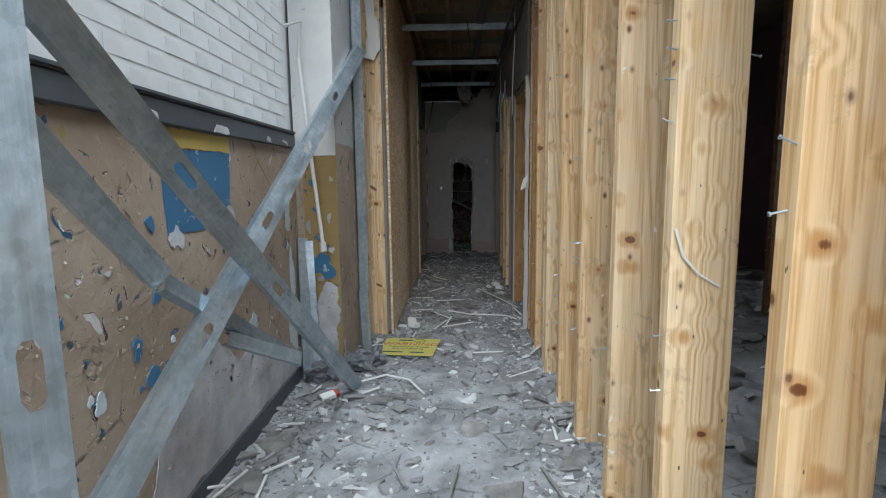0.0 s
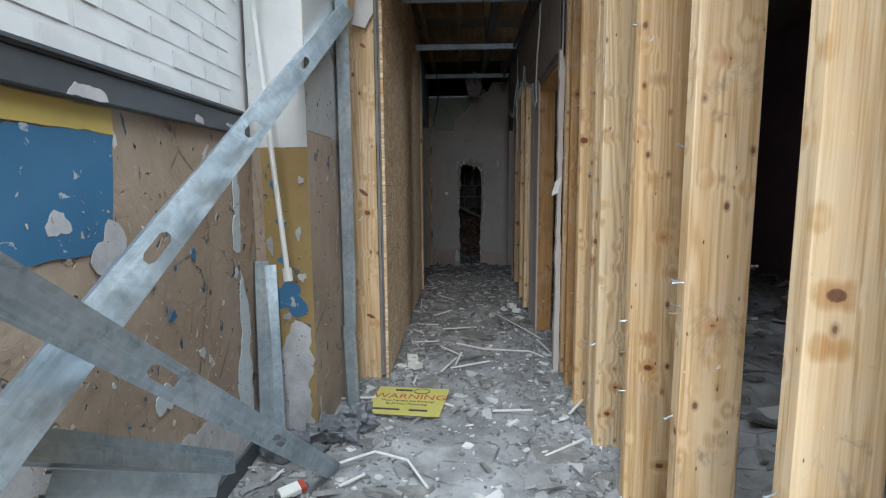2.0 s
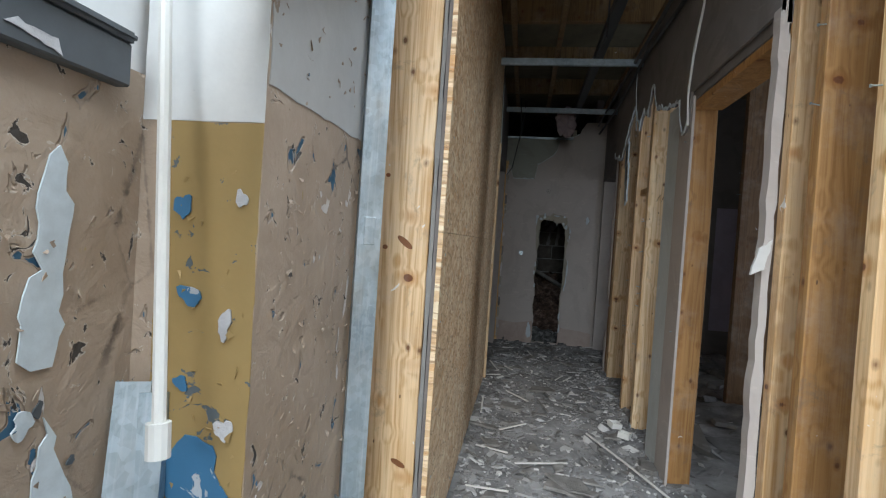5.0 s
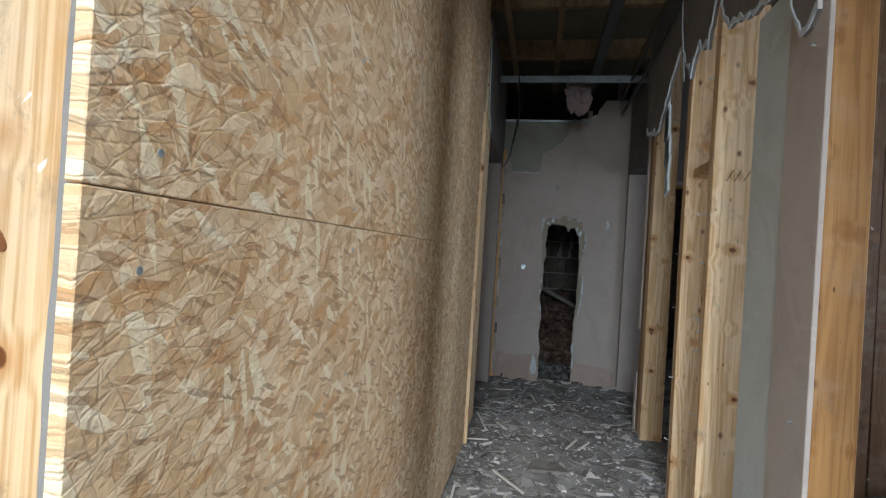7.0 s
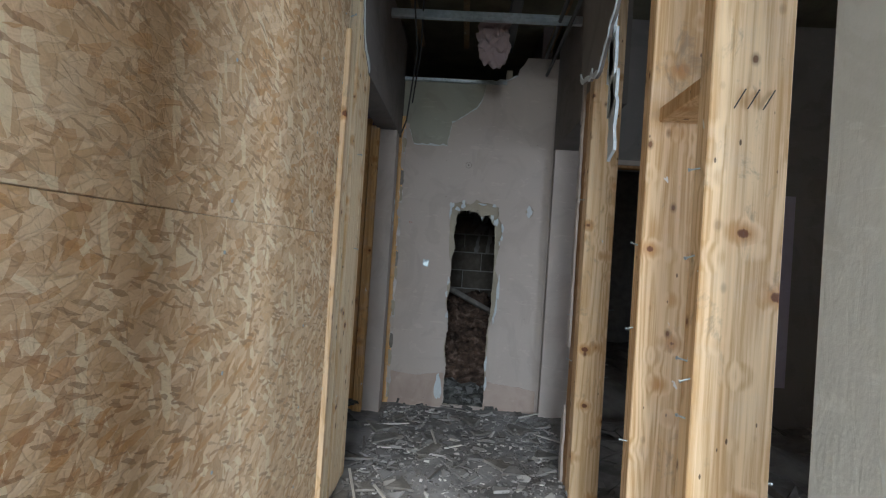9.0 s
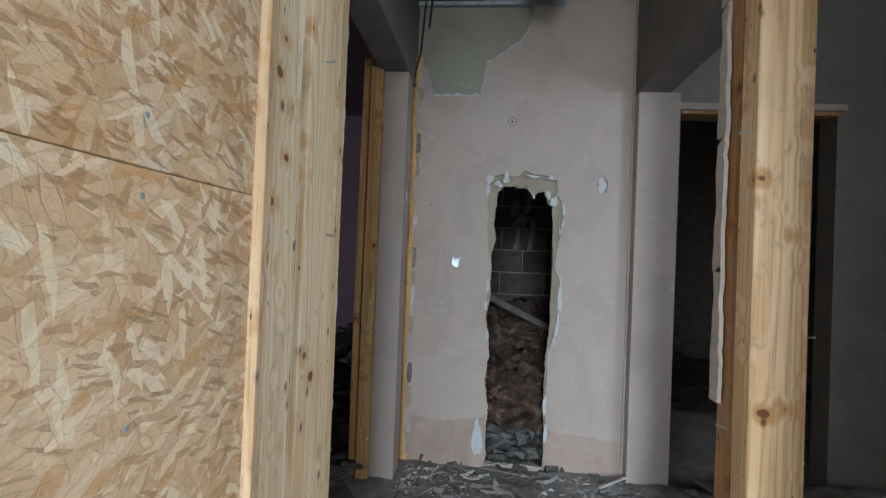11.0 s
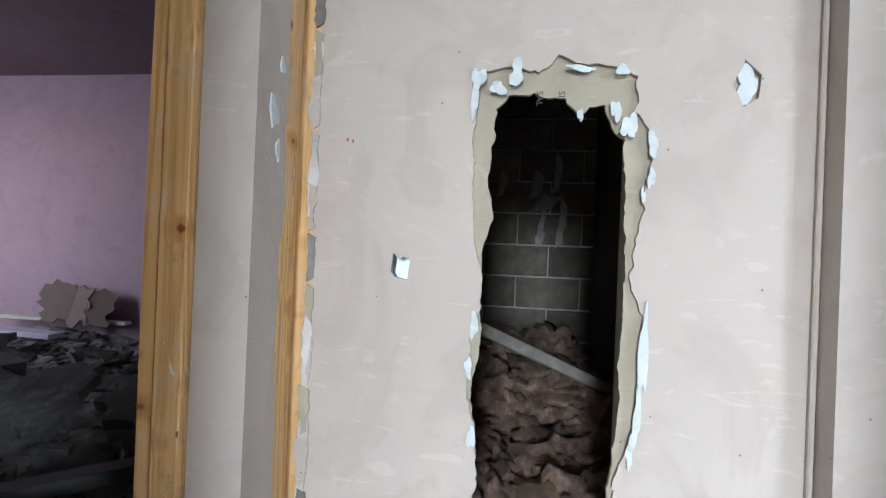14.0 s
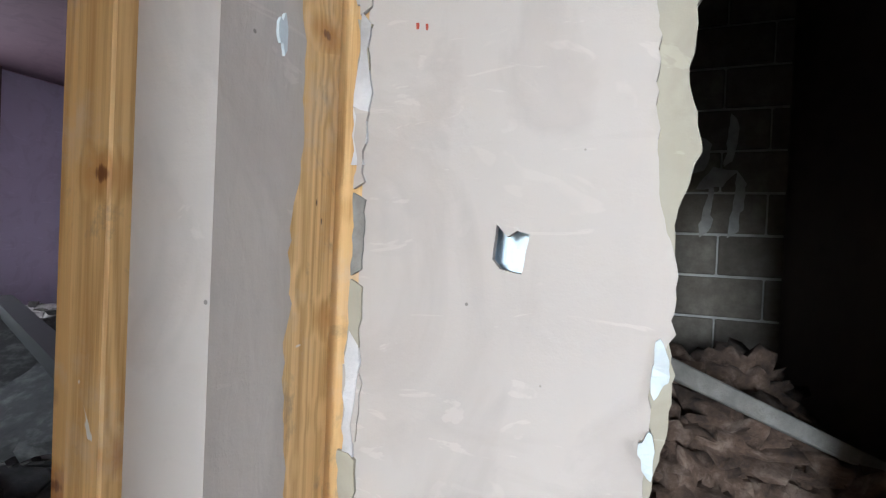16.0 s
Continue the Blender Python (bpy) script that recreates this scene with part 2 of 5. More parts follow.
def peeling(name):
    """Brown gloss paint on old render that flakes off to blue, white and dark layers."""
    m = Mat(name, 0.5)
    blot = m.noise(2.2, 6, 0.6)
    col = m.ramp(blot, (0.3, (0.31, 0.23, 0.165)), (0.55, (0.40, 0.31, 0.235)), (0.8, (0.50, 0.405, 0.325)))
    scuff = m.noise(16, 6, 0.7)
    col = m.mix(m.ramp(scuff, (0.56, 0.0), (0.75, 0.45)), col, (0.5, 0.42, 0.34))
    chip = m.noise(15, 3, 0.5, m.space((1, 1, 0.8)), 0.7)
    col = m.mix(m.ramp(chip, (0.685, 0.0), (0.692, 1.0)), col, (0.03, 0.1, 0.17))
    chip2 = m.noise(6.5, 4, 0.55, m.space((1, 1, 0.7), shift=4.7), 1.2)
    w = m.ramp(chip2, (0.675, 0.0), (0.682, 1.0))
    col = m.mix(w, col, (0.62, 0.58, 0.56))
    chip3 = m.noise(26, 4, 0.6, m.space((1, 1, 0.75), shift=9.3), 0.8)
    col = m.mix(m.ramp(chip3, (0.665, 0.0), (0.675, 1.0)), col, (0.05, 0.042, 0.036))
    col = m.mix(m.ramp(chip3, (0.63, 0.0), (0.645, 0.55), (0.662, 0.55), (0.668, 0.0)), col, (0.60, 0.54, 0.47))
    ochre = m.noise(7, 4, 0.6, m.space((1, 1, 0.5), shift=2.1), 0.5)
    col = m.mix(m.ramp(ochre, (0.69, 0.0), (0.70, 0.8)), col, (0.34, 0.25, 0.09))
    crack = m.cells(3.2, m.space((1, 1, 0.8), shift=1.7), "DISTANCE_TO_EDGE")
    line = m.math("MULTIPLY", m.ramp(m.math("ADD", crack, m.math("MULTIPLY", m.math("SUBTRACT", scuff, 0.5), 0.10)), (0.0, 1.0), (0.014, 0.0)), m.ramp(m.noise(2.0, 3), (0.50, 0.0), (0.56, 0.9)))
    col = m.mix(line, col, (0.10, 0.08, 0.065))
    hgt = m.math("SUBTRACT", m.math("MULTIPLY", scuff, 0.5), m.math("ADD", w, m.ramp(chip, (0.64, 0.0), (0.67, 1.0))))
    hgt = m.math("ADD", hgt, m.math("MULTIPLY", m.noise(11, 4, 0.6, distort=0.6), 1.2))
    hgt = m.math("SUBTRACT", hgt, m.math("MULTIPLY", m.ramp(chip3, (0.65, 0.0), (0.68, 1.0)), 0.9))
    return m.done(col, hgt, 0.8, 0.008)


def flaky(name, colour, under, limit=0.62, scale=7.0, rough=0.55):
    m = Mat(name, rough)
    n = m.noise(scale, 6, 0.6, distort=0.8)
    w = m.ramp(n, (limit, 0.0), (limit + 0.012, 1.0))
    grime = m.noise(3.0, 6, 0.7)
    col = m.mix(m.ramp(grime, (0.4, 0.0), (0.75, 0.4)), colour, tuple(c * 0.55 for c in colour))
    col = m.mix(w, col, under)
    fine = m.noise(60, 4)
    return m.done(col, m.math("SUBTRACT", m.math("MULTIPLY", fine, 0.25), w), 0.5, 0.004)


def steel(name):
    """Galvanised sheet: zinc spangle, drawn streaks, dull oxide and dusty smears."""
    m = Mat(name, 0.42, 0.8)
    a = m.noise(3.0, 6, 0.65)
    col = m.ramp(a, (0.3, (0.25, 0.32, 0.37)), (0.5, (0.43, 0.51, 0.56)), (0.7, (0.62, 0.69, 0.73)))
    sep = m.t.nodes.new("ShaderNodeSeparateColor")
    m.t.links.new(m.cells(55.0, out="Color"), sep.inputs[0])
    col = m.mix(0.35, col, m.ramp(sep.outputs[0], (0.0, 0.62), (1.0, 1.2)), "MULTIPLY")
    b = m.noise(1.0, 6, 0.7, m.space((75, 75, 2.2)))
    col = m.mix(m.ramp(b, (0.5, 0.0), (0.72, 0.55)), col, (0.70, 0.75, 0.77))
    d = m.noise(14, 6, 0.72, m.space((1, 1, 0.5)), 0.6)
    col = m.mix(m.ramp(d, (0.56, 0.0), (0.70, 0.55)), col, (0.17, 0.19, 0.20))
    w = m.noise(8, 7, 0.75, m.space((1, 1, 0.4), shift=5.0), 0.4)
    dust = m.ramp(w, (0.58, 0.0), (0.7, 0.6))
    col = m.mix(dust, col, (0.62, 0.62, 0.60))
    return m.done(col, m.math("ADD", b, m.math("MULTIPLY", d, 0.7)), 0.2, 0.002, m.ramp(d, (0.35, 0.30), (0.7, 0.62)))


def rubbly(name, a, b, c, scale=6.0, rough=0.9, cracks=0.0):
    m = Mat(name, rough)
    n = m.noise(scale, 8, 0.65)
    col = m.ramp(n, (0.3, a), (0.52, b), (0.75, c))
    tone = m.ramp(m.info.outputs["Random"], (0, 0.75), (1, 1.1))
    col = m.mix(1.0, col, tone, "MULTIPLY")
    f = m.noise(scale * 9, 6, 0.7)
    hgt = m.math("ADD", f, n)
    if cracks:
        e = m.cells(cracks, m.space((1, 1, 0.3)), "DISTANCE_TO_EDGE")
        line = m.math("MULTIPLY", m.ramp(e, (0.0, 1.0), (0.035, 0.0)), m.ramp(m.noise(2.5, 3), (0.5, 0.0), (0.62, 1.0)))
        col = m.mix(line, col, tuple(v * 0.4 for v in a))
        piece = m.cells(cracks, m.space((1, 1, 0.3)), out="Color")
        sep = m.t.nodes.new("ShaderNodeSeparateColor")
        m.t.links.new(piece, sep.inputs[0])
        col = m.mix(0.3, col, m.ramp(sep.outputs[0], (0.0, 0.5), (1.0, 1.25)), "MULTIPLY")
        drift = m.noise(1.7, 7, 0.7)
        col = m.mix(m.ramp(drift, (0.46, 0.0), (0.62, 0.6)), col, c)
        hgt = m.math("SUBTRACT", m.math("ADD", hgt, m.math("MULTIPLY", sep.outputs[1], 0.5)), m.math("MULTIPLY", line, 1.6))
    return m.done(col, hgt, 0.6, 0.008)


def islands(name, stops, rough=0.9):
    """Loose chips: each one takes a tone of its own."""
    m = Mat(name, rough)
    g = m.t.nodes.new("ShaderNodeNewGeometry").outputs["Random Per Island"]
    n = m.noise(20, 6, 0.7)
    col = m.mix(m.ramp(n, (0.4, 0.0), (0.75, 0.45)), m.ramp(g, *stops), (0.33, 0.33, 0.34))
    return m.done(col, n, 0.5, 0.004)


def plain(name, colour, rough=0.6, metal=0.0, vary=0.25, scale=9.0):
    m = Mat(name, rough, metal)
    n = m.noise(scale, 5, 0.65)
    col = m.mix(m.ramp(n, (0.35, 0.0), (0.75, vary)), colour, tuple(c * 0.5 for c in colour))
    return m.done(col, m.noise(scale * 6, 4), 0.15, 0.002)


PINE = pine("pine_stud", (0.77, 0.61, 0.41), (0.54, 0.345, 0.165))
PINE_JAMB = pine("pine_door_lining", (0.72, 0.50, 0.25), (0.50, 0.30, 0.12), dirt=0.55)
PINE_PALE = pine("pine_fresh_sawn", (0.84, 0.72, 0.52), (0.68, 0.50, 0.28), dirt=0.2)
PINE_DARK = pine("pine_aged", (0.46, 0.275, 0.115), (0.31, 0.165, 0.06))
# Dark copy of the pine; the side room's shade is in its colour.
PINE_SHADED = pine("pine_darkened_for_shade", (0.20, 0.115, 0.055), (0.12, 0.065, 0.03))
KNOT = plain("knot_wood", (0.22, 0.085, 0.03), 0.55, 0, 0.5, 60)
OSB = osb_board("strand_board")
SKIM = plaster("skim_plaster", (0.47, 0.425, 0.39), (0.385, 0.335, 0.305))
SKIM_DIRT = plaster("water_stained_plaster", (0.44, 0.36, 0.315), (0.33, 0.25, 0.21), 6.0, 0.7)
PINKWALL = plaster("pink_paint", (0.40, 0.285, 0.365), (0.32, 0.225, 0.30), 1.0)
# Plum stands in for shade on a side-room wall and ceiling.
PINKDARK = plaster("plum_shade_tone", (0.16, 0.105, 0.13), (0.11, 0.075, 0.095), 1.0)
LILAC = plaster("lilac_paint", (0.50, 0.46, 0.58), (0.40, 0.36, 0.46), 1.2)
BOARD = plaster("plasterboard_paper", (0.205, 0.185, 0.175), (0.13, 0.115, 0.105), 2.0, 0.5)
# Grey-green board made paler, in place of light falling on the strip.
GREEN_LIT = plaster("green_board_lightened", (0.58, 0.62, 0.62), (0.47, 0.50, 0.49), 2.0, 0.4)
GREYWALL = plaster("grey_plaster", (0.24, 0.23, 0.22), (0.17, 0.16, 0.155))
GREENBOARD = plaster("green_board_paper", (0.34, 0.35, 0.30), (0.25, 0.255, 0.21), 2.0, 0.5)
BUFF = plaster("buff_paper", (0.39, 0.36, 0.29), (0.28, 0.245, 0.19), 3.0, 0.6)
GYPSUM = plain("torn_gypsum", (0.57, 0.63, 0.66), 0.9, 0, 0.35, 30)
PEEL = peeling("peeling_brown_paint")
WHITEBRICK = flaky("white_painted_brick", (0.78, 0.785, 0.78), (0.50, 0.47, 0.44), 0.68, 5.0)
WHITEPAINT = flaky("white_paint", (0.72, 0.72, 0.70), (0.5, 0.5, 0.5), 0.66, 9.0)
OCHRE = flaky("ochre_paint", (0.35, 0.235, 0.09), (0.10, 0.12, 0.13), 0.60, 15.0)
BLUE = flaky("blue_paint", (0.045, 0.16, 0.29), (0.42, 0.45, 0.48), 0.63, 14.0, 0.45)
PEELBLUE = flaky("blue_under_white", (0.50, 0.47, 0.46), (0.10, 0.17, 0.24), 0.52, 45.0)
WHITEGREY = flaky("grey_white_paint", (0.50, 0.50, 0.49), (0.30, 0.24, 0.18), 0.62, 6.0)
YELLOW = flaky("yellow_paint", (0.60, 0.45, 0.13), (0.4, 0.3, 0.15), 0.68, 14.0)
GREYPLASTER = rubbly("bare_grey_render", (0.36, 0.35, 0.35), (0.55, 0.54, 0.545), (0.74, 0.72, 0.72), 5.0)
BAND = plain("dark_rail_paint", (0.085, 0.095, 0.105), 0.5, 0, 0.5, 12)
STEEL = steel("galvanised_steel")
STEELDULL = plain("dull_dark_steel", (0.10, 0.105, 0.11), 0.5, 0.6)
FLOOR = rubbly("dusty_screed", (0.115, 0.115, 0.115), (0.22, 0.22, 0.222), (0.42, 0.422, 0.428), 4.4, 0.9, 4.5)
CHIPS = islands("plaster_chips", ((0.0, (0.11, 0.105, 0.10)), (0.4, (0.18, 0.176, 0.17)), (0.75, (0.30, 0.297, 0.29)), (1.0, (0.66, 0.655, 0.64))))
SLAB = rubbly("broken_board", (0.14, 0.135, 0.125), (0.235, 0.225, 0.21), (0.38, 0.37, 0.355), 9.0)
# Dark grey tone for the heap's slabs and the rubble round it.
HEAP = rubbly("dark_grey_plaster", (0.045, 0.046, 0.044), (0.085, 0.087, 0.083), (0.26, 0.26, 0.25), 13.0, 0.75)
PALE = plain("pale_plaster_strip", (0.66, 0.65, 0.62), 0.85)
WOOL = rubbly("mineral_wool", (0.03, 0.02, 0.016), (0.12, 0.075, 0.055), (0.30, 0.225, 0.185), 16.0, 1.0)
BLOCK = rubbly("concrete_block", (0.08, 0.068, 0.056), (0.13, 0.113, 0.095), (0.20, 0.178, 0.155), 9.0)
MORTAR = rubbly("mortar", (0.26, 0.255, 0.245), (0.36, 0.355, 0.345), (0.46, 0.45, 0.44), 12.0)
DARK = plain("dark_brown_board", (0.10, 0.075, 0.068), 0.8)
DECK = pine("roof_deck", (0.24, 0.17, 0.085), (0.14, 0.09, 0.045))
ROOFWOOL = rubbly("dusty_ceiling_lining", (0.10, 0.09, 0.06), (0.15, 0.135, 0.09), (0.2, 0.18, 0.13), 4.0)
PVC = plain("white_plastic_pipe", (0.72, 0.71, 0.67), 0.4, 0, 0.2)
BLACK = plain("black_rubber", (0.02, 0.02, 0.022), 0.5)
SIGN = flaky("yellow_sign_face", (0.52, 0.47, 0.14), (0.45, 0.4, 0.18), 0.72, 8.0, 0.4)
RED = plain("red_print", (0.42, 0.06, 0.03), 0.5)
CARD = plain("old_cardboard", (0.20, 0.15, 0.13), 0.9)
SHEETING = plain("grey_sheeting", (0.13, 0.135, 0.145), 0.5)
INK = plain("dark_print", (0.03, 0.03, 0.03), 0.6)
CLOTH = plain("pale_rag", (0.34, 0.27, 0.28), 0.95)
FRAME = plain("dark_window_paint", (0.035, 0.045, 0.05), 0.45)
gm = Mat("wired_glass", 0.25)
gm.b.inputs["Transmission Weight"].default_value = 1.0
GLASS = gm.done((0.85, 0.9, 0.95), gm.noise(120, 2), 0.4, 0.003)


# ---- builders ----
def part(name, bm, material, parent=None, label=""):
    """Links a bmesh as one mesh object, under a thing or a part where one is given."""
    me = bpy.data.meshes.new(name)
    bm.to_mesh(me)
    bm.free()
    return link(name, me, material, parent, label)


def link(name, me, material, parent=None, label=""):
    if material and not me.materials:
        me.materials.append(material)
    ob = new(name, me)
    if parent is not None:
        ob.parent = parent
    if label:
        ob["label"] = label
    return ob


def thing(name, at, label, category, group="", turn=(0, 0, 0)):
    ob = new(name)
    ob.matrix_world = pose(*at, *turn)
    ob.empty_display_size = 0.05
    return tagged(ob, label, category, group)


def box(lo, hi, bevel=0.0, segs=1, bm=None):
    bm = bm or bmesh.new()
    v = bmesh.ops.create_cube(bm, size=1.0)["verts"]
    for w in v:
        w.co = Vector([lo[i] + (w.co[i] + 0.5) * (hi[i] - lo[i]) for i in range(3)])
    if bevel:
        es = list({e for w in v for e in w.link_edges})
        bmesh.ops.bevel(bm, geom=es, offset=bevel, segments=segs, affect="EDGES")
    return bm


def sheet(outer, holes, thick, place):
    """A board of the given thickness from an outline with holes; place turns (u, v, w) into x, y, z."""
    bm = bmesh.new()
    edges = []
    for loop in [outer, *holes]:
        vs = [bm.verts.new((u, v, 0)) for u, v in loop]
        edges += [bm.edges.new((vs[i], vs[(i + 1) % len(vs)])) for i in range(len(vs))]
    bmesh.ops.triangle_fill(bm, use_beauty=True, use_dissolve=False, edges=edges, normal=(0, 0, 1))
    got = bmesh.ops.extrude_face_region(bm, geom=bm.faces[:])
    for g in got["geom"]:
        if isinstance(g, bmesh.types.BMVert):
            g.co.z += thick
    for v in bm.verts:
        v.co = Vector(place(*v.co))
    bmesh.ops.recalc_face_normals(bm, faces=bm.faces[:])
    return bm


def on_x(x):
    return lambda u, v, w: (x + w, u, v)


def on_y(y):
    return lambda u, v, w: (u, y + w, v)


def on_z(z):
    return lambda u, v, w: (u, v, z + w)


def rect(a, b, c, d):
    return [(a, c), (b, c), (b, d), (a, d)]


def torn(points, step=0.03, rough=0.012, seed=1, closed=True):
    """An outline with a ragged, broken edge along the given corners."""
    rng = random.Random(seed)
    out = []
    n = len(points)
    for i in range(n if closed else n - 1):
        a, b = Vector(points[i]), Vector(points[(i + 1) % n])
        k = max(1, int((b - a).length / step))
        side = Vector((-(b - a).y, (b - a).x)).normalized()
        for j in range(k):
            p = a.lerp(b, j / k)
            if j:
                w = 1.5 * noise.noise((p.x * 9 + seed * 3.7, p.y * 9, seed * 1.3)) + 0.9 * noise.noise((p.x * 31, p.y * 31 + seed, 2.0)) + rng.uniform(-0.3, 0.3)
                p += side * (w * rough) + (b - a).normalized() * rng.uniform(-0.3, 0.3) * step
            out.append((p.x, p.y))
    return out


def blob(x, z, w, h, seed, n=13):
    """An irregular broken outline round a point."""
    rng = random.Random(seed)
    n = max(n, 20)
    p, q, s = rng.uniform(0, 6), rng.uniform(0, 6), rng.uniform(0, 6)
    out = []
    for k in range(n):
        a = 2 * math.pi * (k + rng.uniform(-0.25, 0.25)) / n
        r = 0.86 + 0.18 * math.sin(2 * a + p) + 0.15 * math.sin(3 * a + q) + 0.07 * math.sin(5 * a + s) + rng.uniform(-0.09, 0.09)
        out.append((x + w * r * math.cos(a), z + h * r * math.sin(a)))
    return out


def wall(name, bm, material, label="", category="wall"):
    return tagged(part(name, bm, material), label, category, kind="structure")


def tube(points, r, sides=8, bm=None):
    """A round bar along a polyline."""
    bm = bm or bmesh.new()
    rings = []
    for i, p in enumerate(points):
        p = Vector(p)
        d = (Vector(points[min(i + 1, len(points) - 1)]) - Vector(points[max(i - 1, 0)])).normalized()
        q = d.to_track_quat("Z", "Y")
        rings.append([bm.verts.new(p + q @ Vector((math.cos(a) * r, math.sin(a) * r, 0))) for a in [2 * math.pi * k / sides for k in range(sides)]])
    for a, b in zip(rings, rings[1:]):
        for k in range(sides):
            bm.faces.new((a[k], a[(k + 1) % sides], b[(k + 1) % sides], b[k]))
    bm.faces.new(rings[0][::-1])
    bm.faces.new(rings[-1])
    return bm


def c_web(length, web=0.07, t=0.0025, slots=()):
    """The punched web of a thin folded metal stud along z, in the x-z plane."""
    return sheet(rect(-web / 2, web / 2, 0, length), [[(-0.015, s - 0.035), (-0.007, s - 0.052), (0.007, s - 0.052), (0.015, s - 0.035), (0.015, s + 0.035), (0.007, s + 0.052), (-0.007, s + 0.052), (-0.015, s + 0.035)] for s in slots], t, lambda u, v, w: (u, w, v))


def c_flange(length, side, web=0.07, flange=0.035, lip=0.008, t=0.0025):
    """One flange with its folded lip, bent off the web to +y."""
    a = side * web / 2
    prof = [(a, 0), (a, flange), (a - side * lip, flange), (a - side * lip, flange - t), (a - side * t, flange - t), (a - side * t, t)]
    bm = sheet(prof, [], length, lambda u, v, w: (u, v, w))
    return bm


def folded_stud(parent, length, web=0.07, flange=0.035, slots=(), m=None):
    made = [part("web", c_web(length, web, slots=slots), STEEL, parent)] + [part("flange", c_flange(length, sd, web, flange), STEEL, parent) for sd in (-1, 1)]
    for o in made:
        if m is not None:
            o.matrix_local = m


def aim(a, b, face=None):
    """A pose at a whose z points to b; face: the way that its -y side looks, as near as can be."""
    d = Vector(b) - Vector(a)
    z = d.normalized()
    if face is None:
        return Matrix.Translation(a) @ d.to_track_quat("Z", "Y").to_matrix().to_4x4(), d.length
    f = Vector(face)
    y = -(f - z * f.dot(z)).normalized()
    x = y.cross(z)
    return Matrix.Translation(a) @ Matrix((x, y, z)).transposed().to_4x4(), d.length


# ---- structure ----
# floor and ground
def rough_floor(x0, x1, y0, y1, step, mound):
    bm = bmesh.new()
    nx, ny = int((x1 - x0) / step) + 1, int((y1 - y0) / step) + 1
    g = [[None] * ny for _ in range(nx)]
    for i in range(nx):
        for j in range(ny):
            x, y = x0 + (x1 - x0) * i / (nx - 1), y0 + (y1 - y0) * j / (ny - 1)
            g[i][j] = bm.verts.new((x, y, mound(x, y)))
    for i in range(nx - 1):
        for j in range(ny - 1):
            bm.faces.new((g[i][j], g[i + 1][j], g[i + 1][j + 1], g[i][j + 1])).smooth = True
    return bm


def bumps(x, y, k=1.0):
    return k * (0.014 * noise.noise((x * 2.3, y * 2.3, 0.3)) + 0.013 * noise.noise((x * 8, y * 8, 4.1)) + 0.008 * noise.noise((x * 20, y * 20, 1.7)))


def ground_height(x, y):
    h = bumps(x, y)
    if x > 0.75 and y < 8.45:
        s = min(1, (x - 0.75) / 0.8)
        h += s * (0.07 + 0.10 * abs(noise.noise((x * 1.3, y * 1.3, 7.7))) + 0.05 * noise.noise((x * 5, y * 5, 2.2)))
    if x < -0.72 and y > 4.2:
        s = min(1, (-0.72 - x) / 0.9)
        back = min(1, max(0, (y - 9.6) / 1.6))
        h += s * (0.30 - 0.2 * back + (0.25 - 0.13 * back) * noise.noise((x * 1.1, y * 1.1, 3.3)) + 0.07 * noise.noise((x * 5, y * 5, 8.2)))
    if y > 8.62 and x > -0.6:
        h += min(1, (y - 8.62) / 0.45) * (0.25 + 0.08 * noise.noise((x * 4, y * 4, 5.5)))
    return h


wall("floor", rough_floor(-7.4, 4.2, -3.0, 12.5, 0.04, ground_height), FLOOR, "dusty grey concrete screed strewn with broken plaster", "floor")
wall("ground", box((-40, -40, -0.6), (40, 40, -0.3)), FLOOR, "plain grey ground round the building", "ground")

H = 3.0
wall("wall_left", sheet(rect(-3.0, 3.27, -0.2, 1.47), [], 0.2, on_x(-1.2)), PEEL, "old wall with flaking brown gloss paint over blue", "wall")
wall("wall_left_upper_core", sheet(rect(-3.0, 3.27, 1.47, H), [], 0.182, on_x(-1.2)), WHITEBRICK, "mortar bed of the white brick wall", "wall")
wall("wall_pier", sheet(rect(-1.0, -0.745, -0.2, H), [], 0.71, on_y(3.15)), PEEL, "projecting pier with flaking paint beside the corridor", "wall")
wall("wall_end_left", sheet(rect(-7.35, -0.6, -0.2, H), [], 0.15, on_y(12.3)), PINKWALL, "dusty pink painted wall of the side room", "wall")
wall("wall_left_room_far", sheet(rect(3.85, 12.3, -0.2, H), [rect(8.75, 10.45, 0.85, 2.55)], 0.15, on_x(-7.35)), PINKWALL, "pink painted outer wall with a window opening", "wall")
wall("wall_left_room_near", sheet(rect(-7.35, -1.0, -0.2, H), [], 0.12, on_y(3.75)), PINKWALL, "pink painted wall closing the side room", "wall")
# Lilac wall darkened to plum by colour, to keep the right room dim.
wall("wall_right", sheet(rect(-3.0, 11.0, -0.2, H), [rect(3.6, 5.3, 0.3, 2.6)], 0.2, on_x(3.8)), PINKDARK, "outer wall with a tall window opening, its shade put into a plum colour", "wall")
wall("wall_back", sheet(rect(-1.2, 4.0, -0.2, H), [rect(-0.95, 0.55, 0.4, 2.75)], 0.2, on_y(-1.9)), GREYPLASTER, "rendered front wall with a wide opening", "wall")
wall("wall_end_right", sheet(rect(0.78, 4.0, -0.2, H), [rect(0.85, 1.6, -0.1, 1.89)], 0.14, on_y(8.5)), GREYWALL, "grey plastered wall with an empty doorway", "wall")
wall("wall_void_back", box((-0.6, 11.0, -0.2), (4.0, 11.2, H)), MORTAR, "mortar bed of the concrete block wall", "wall")
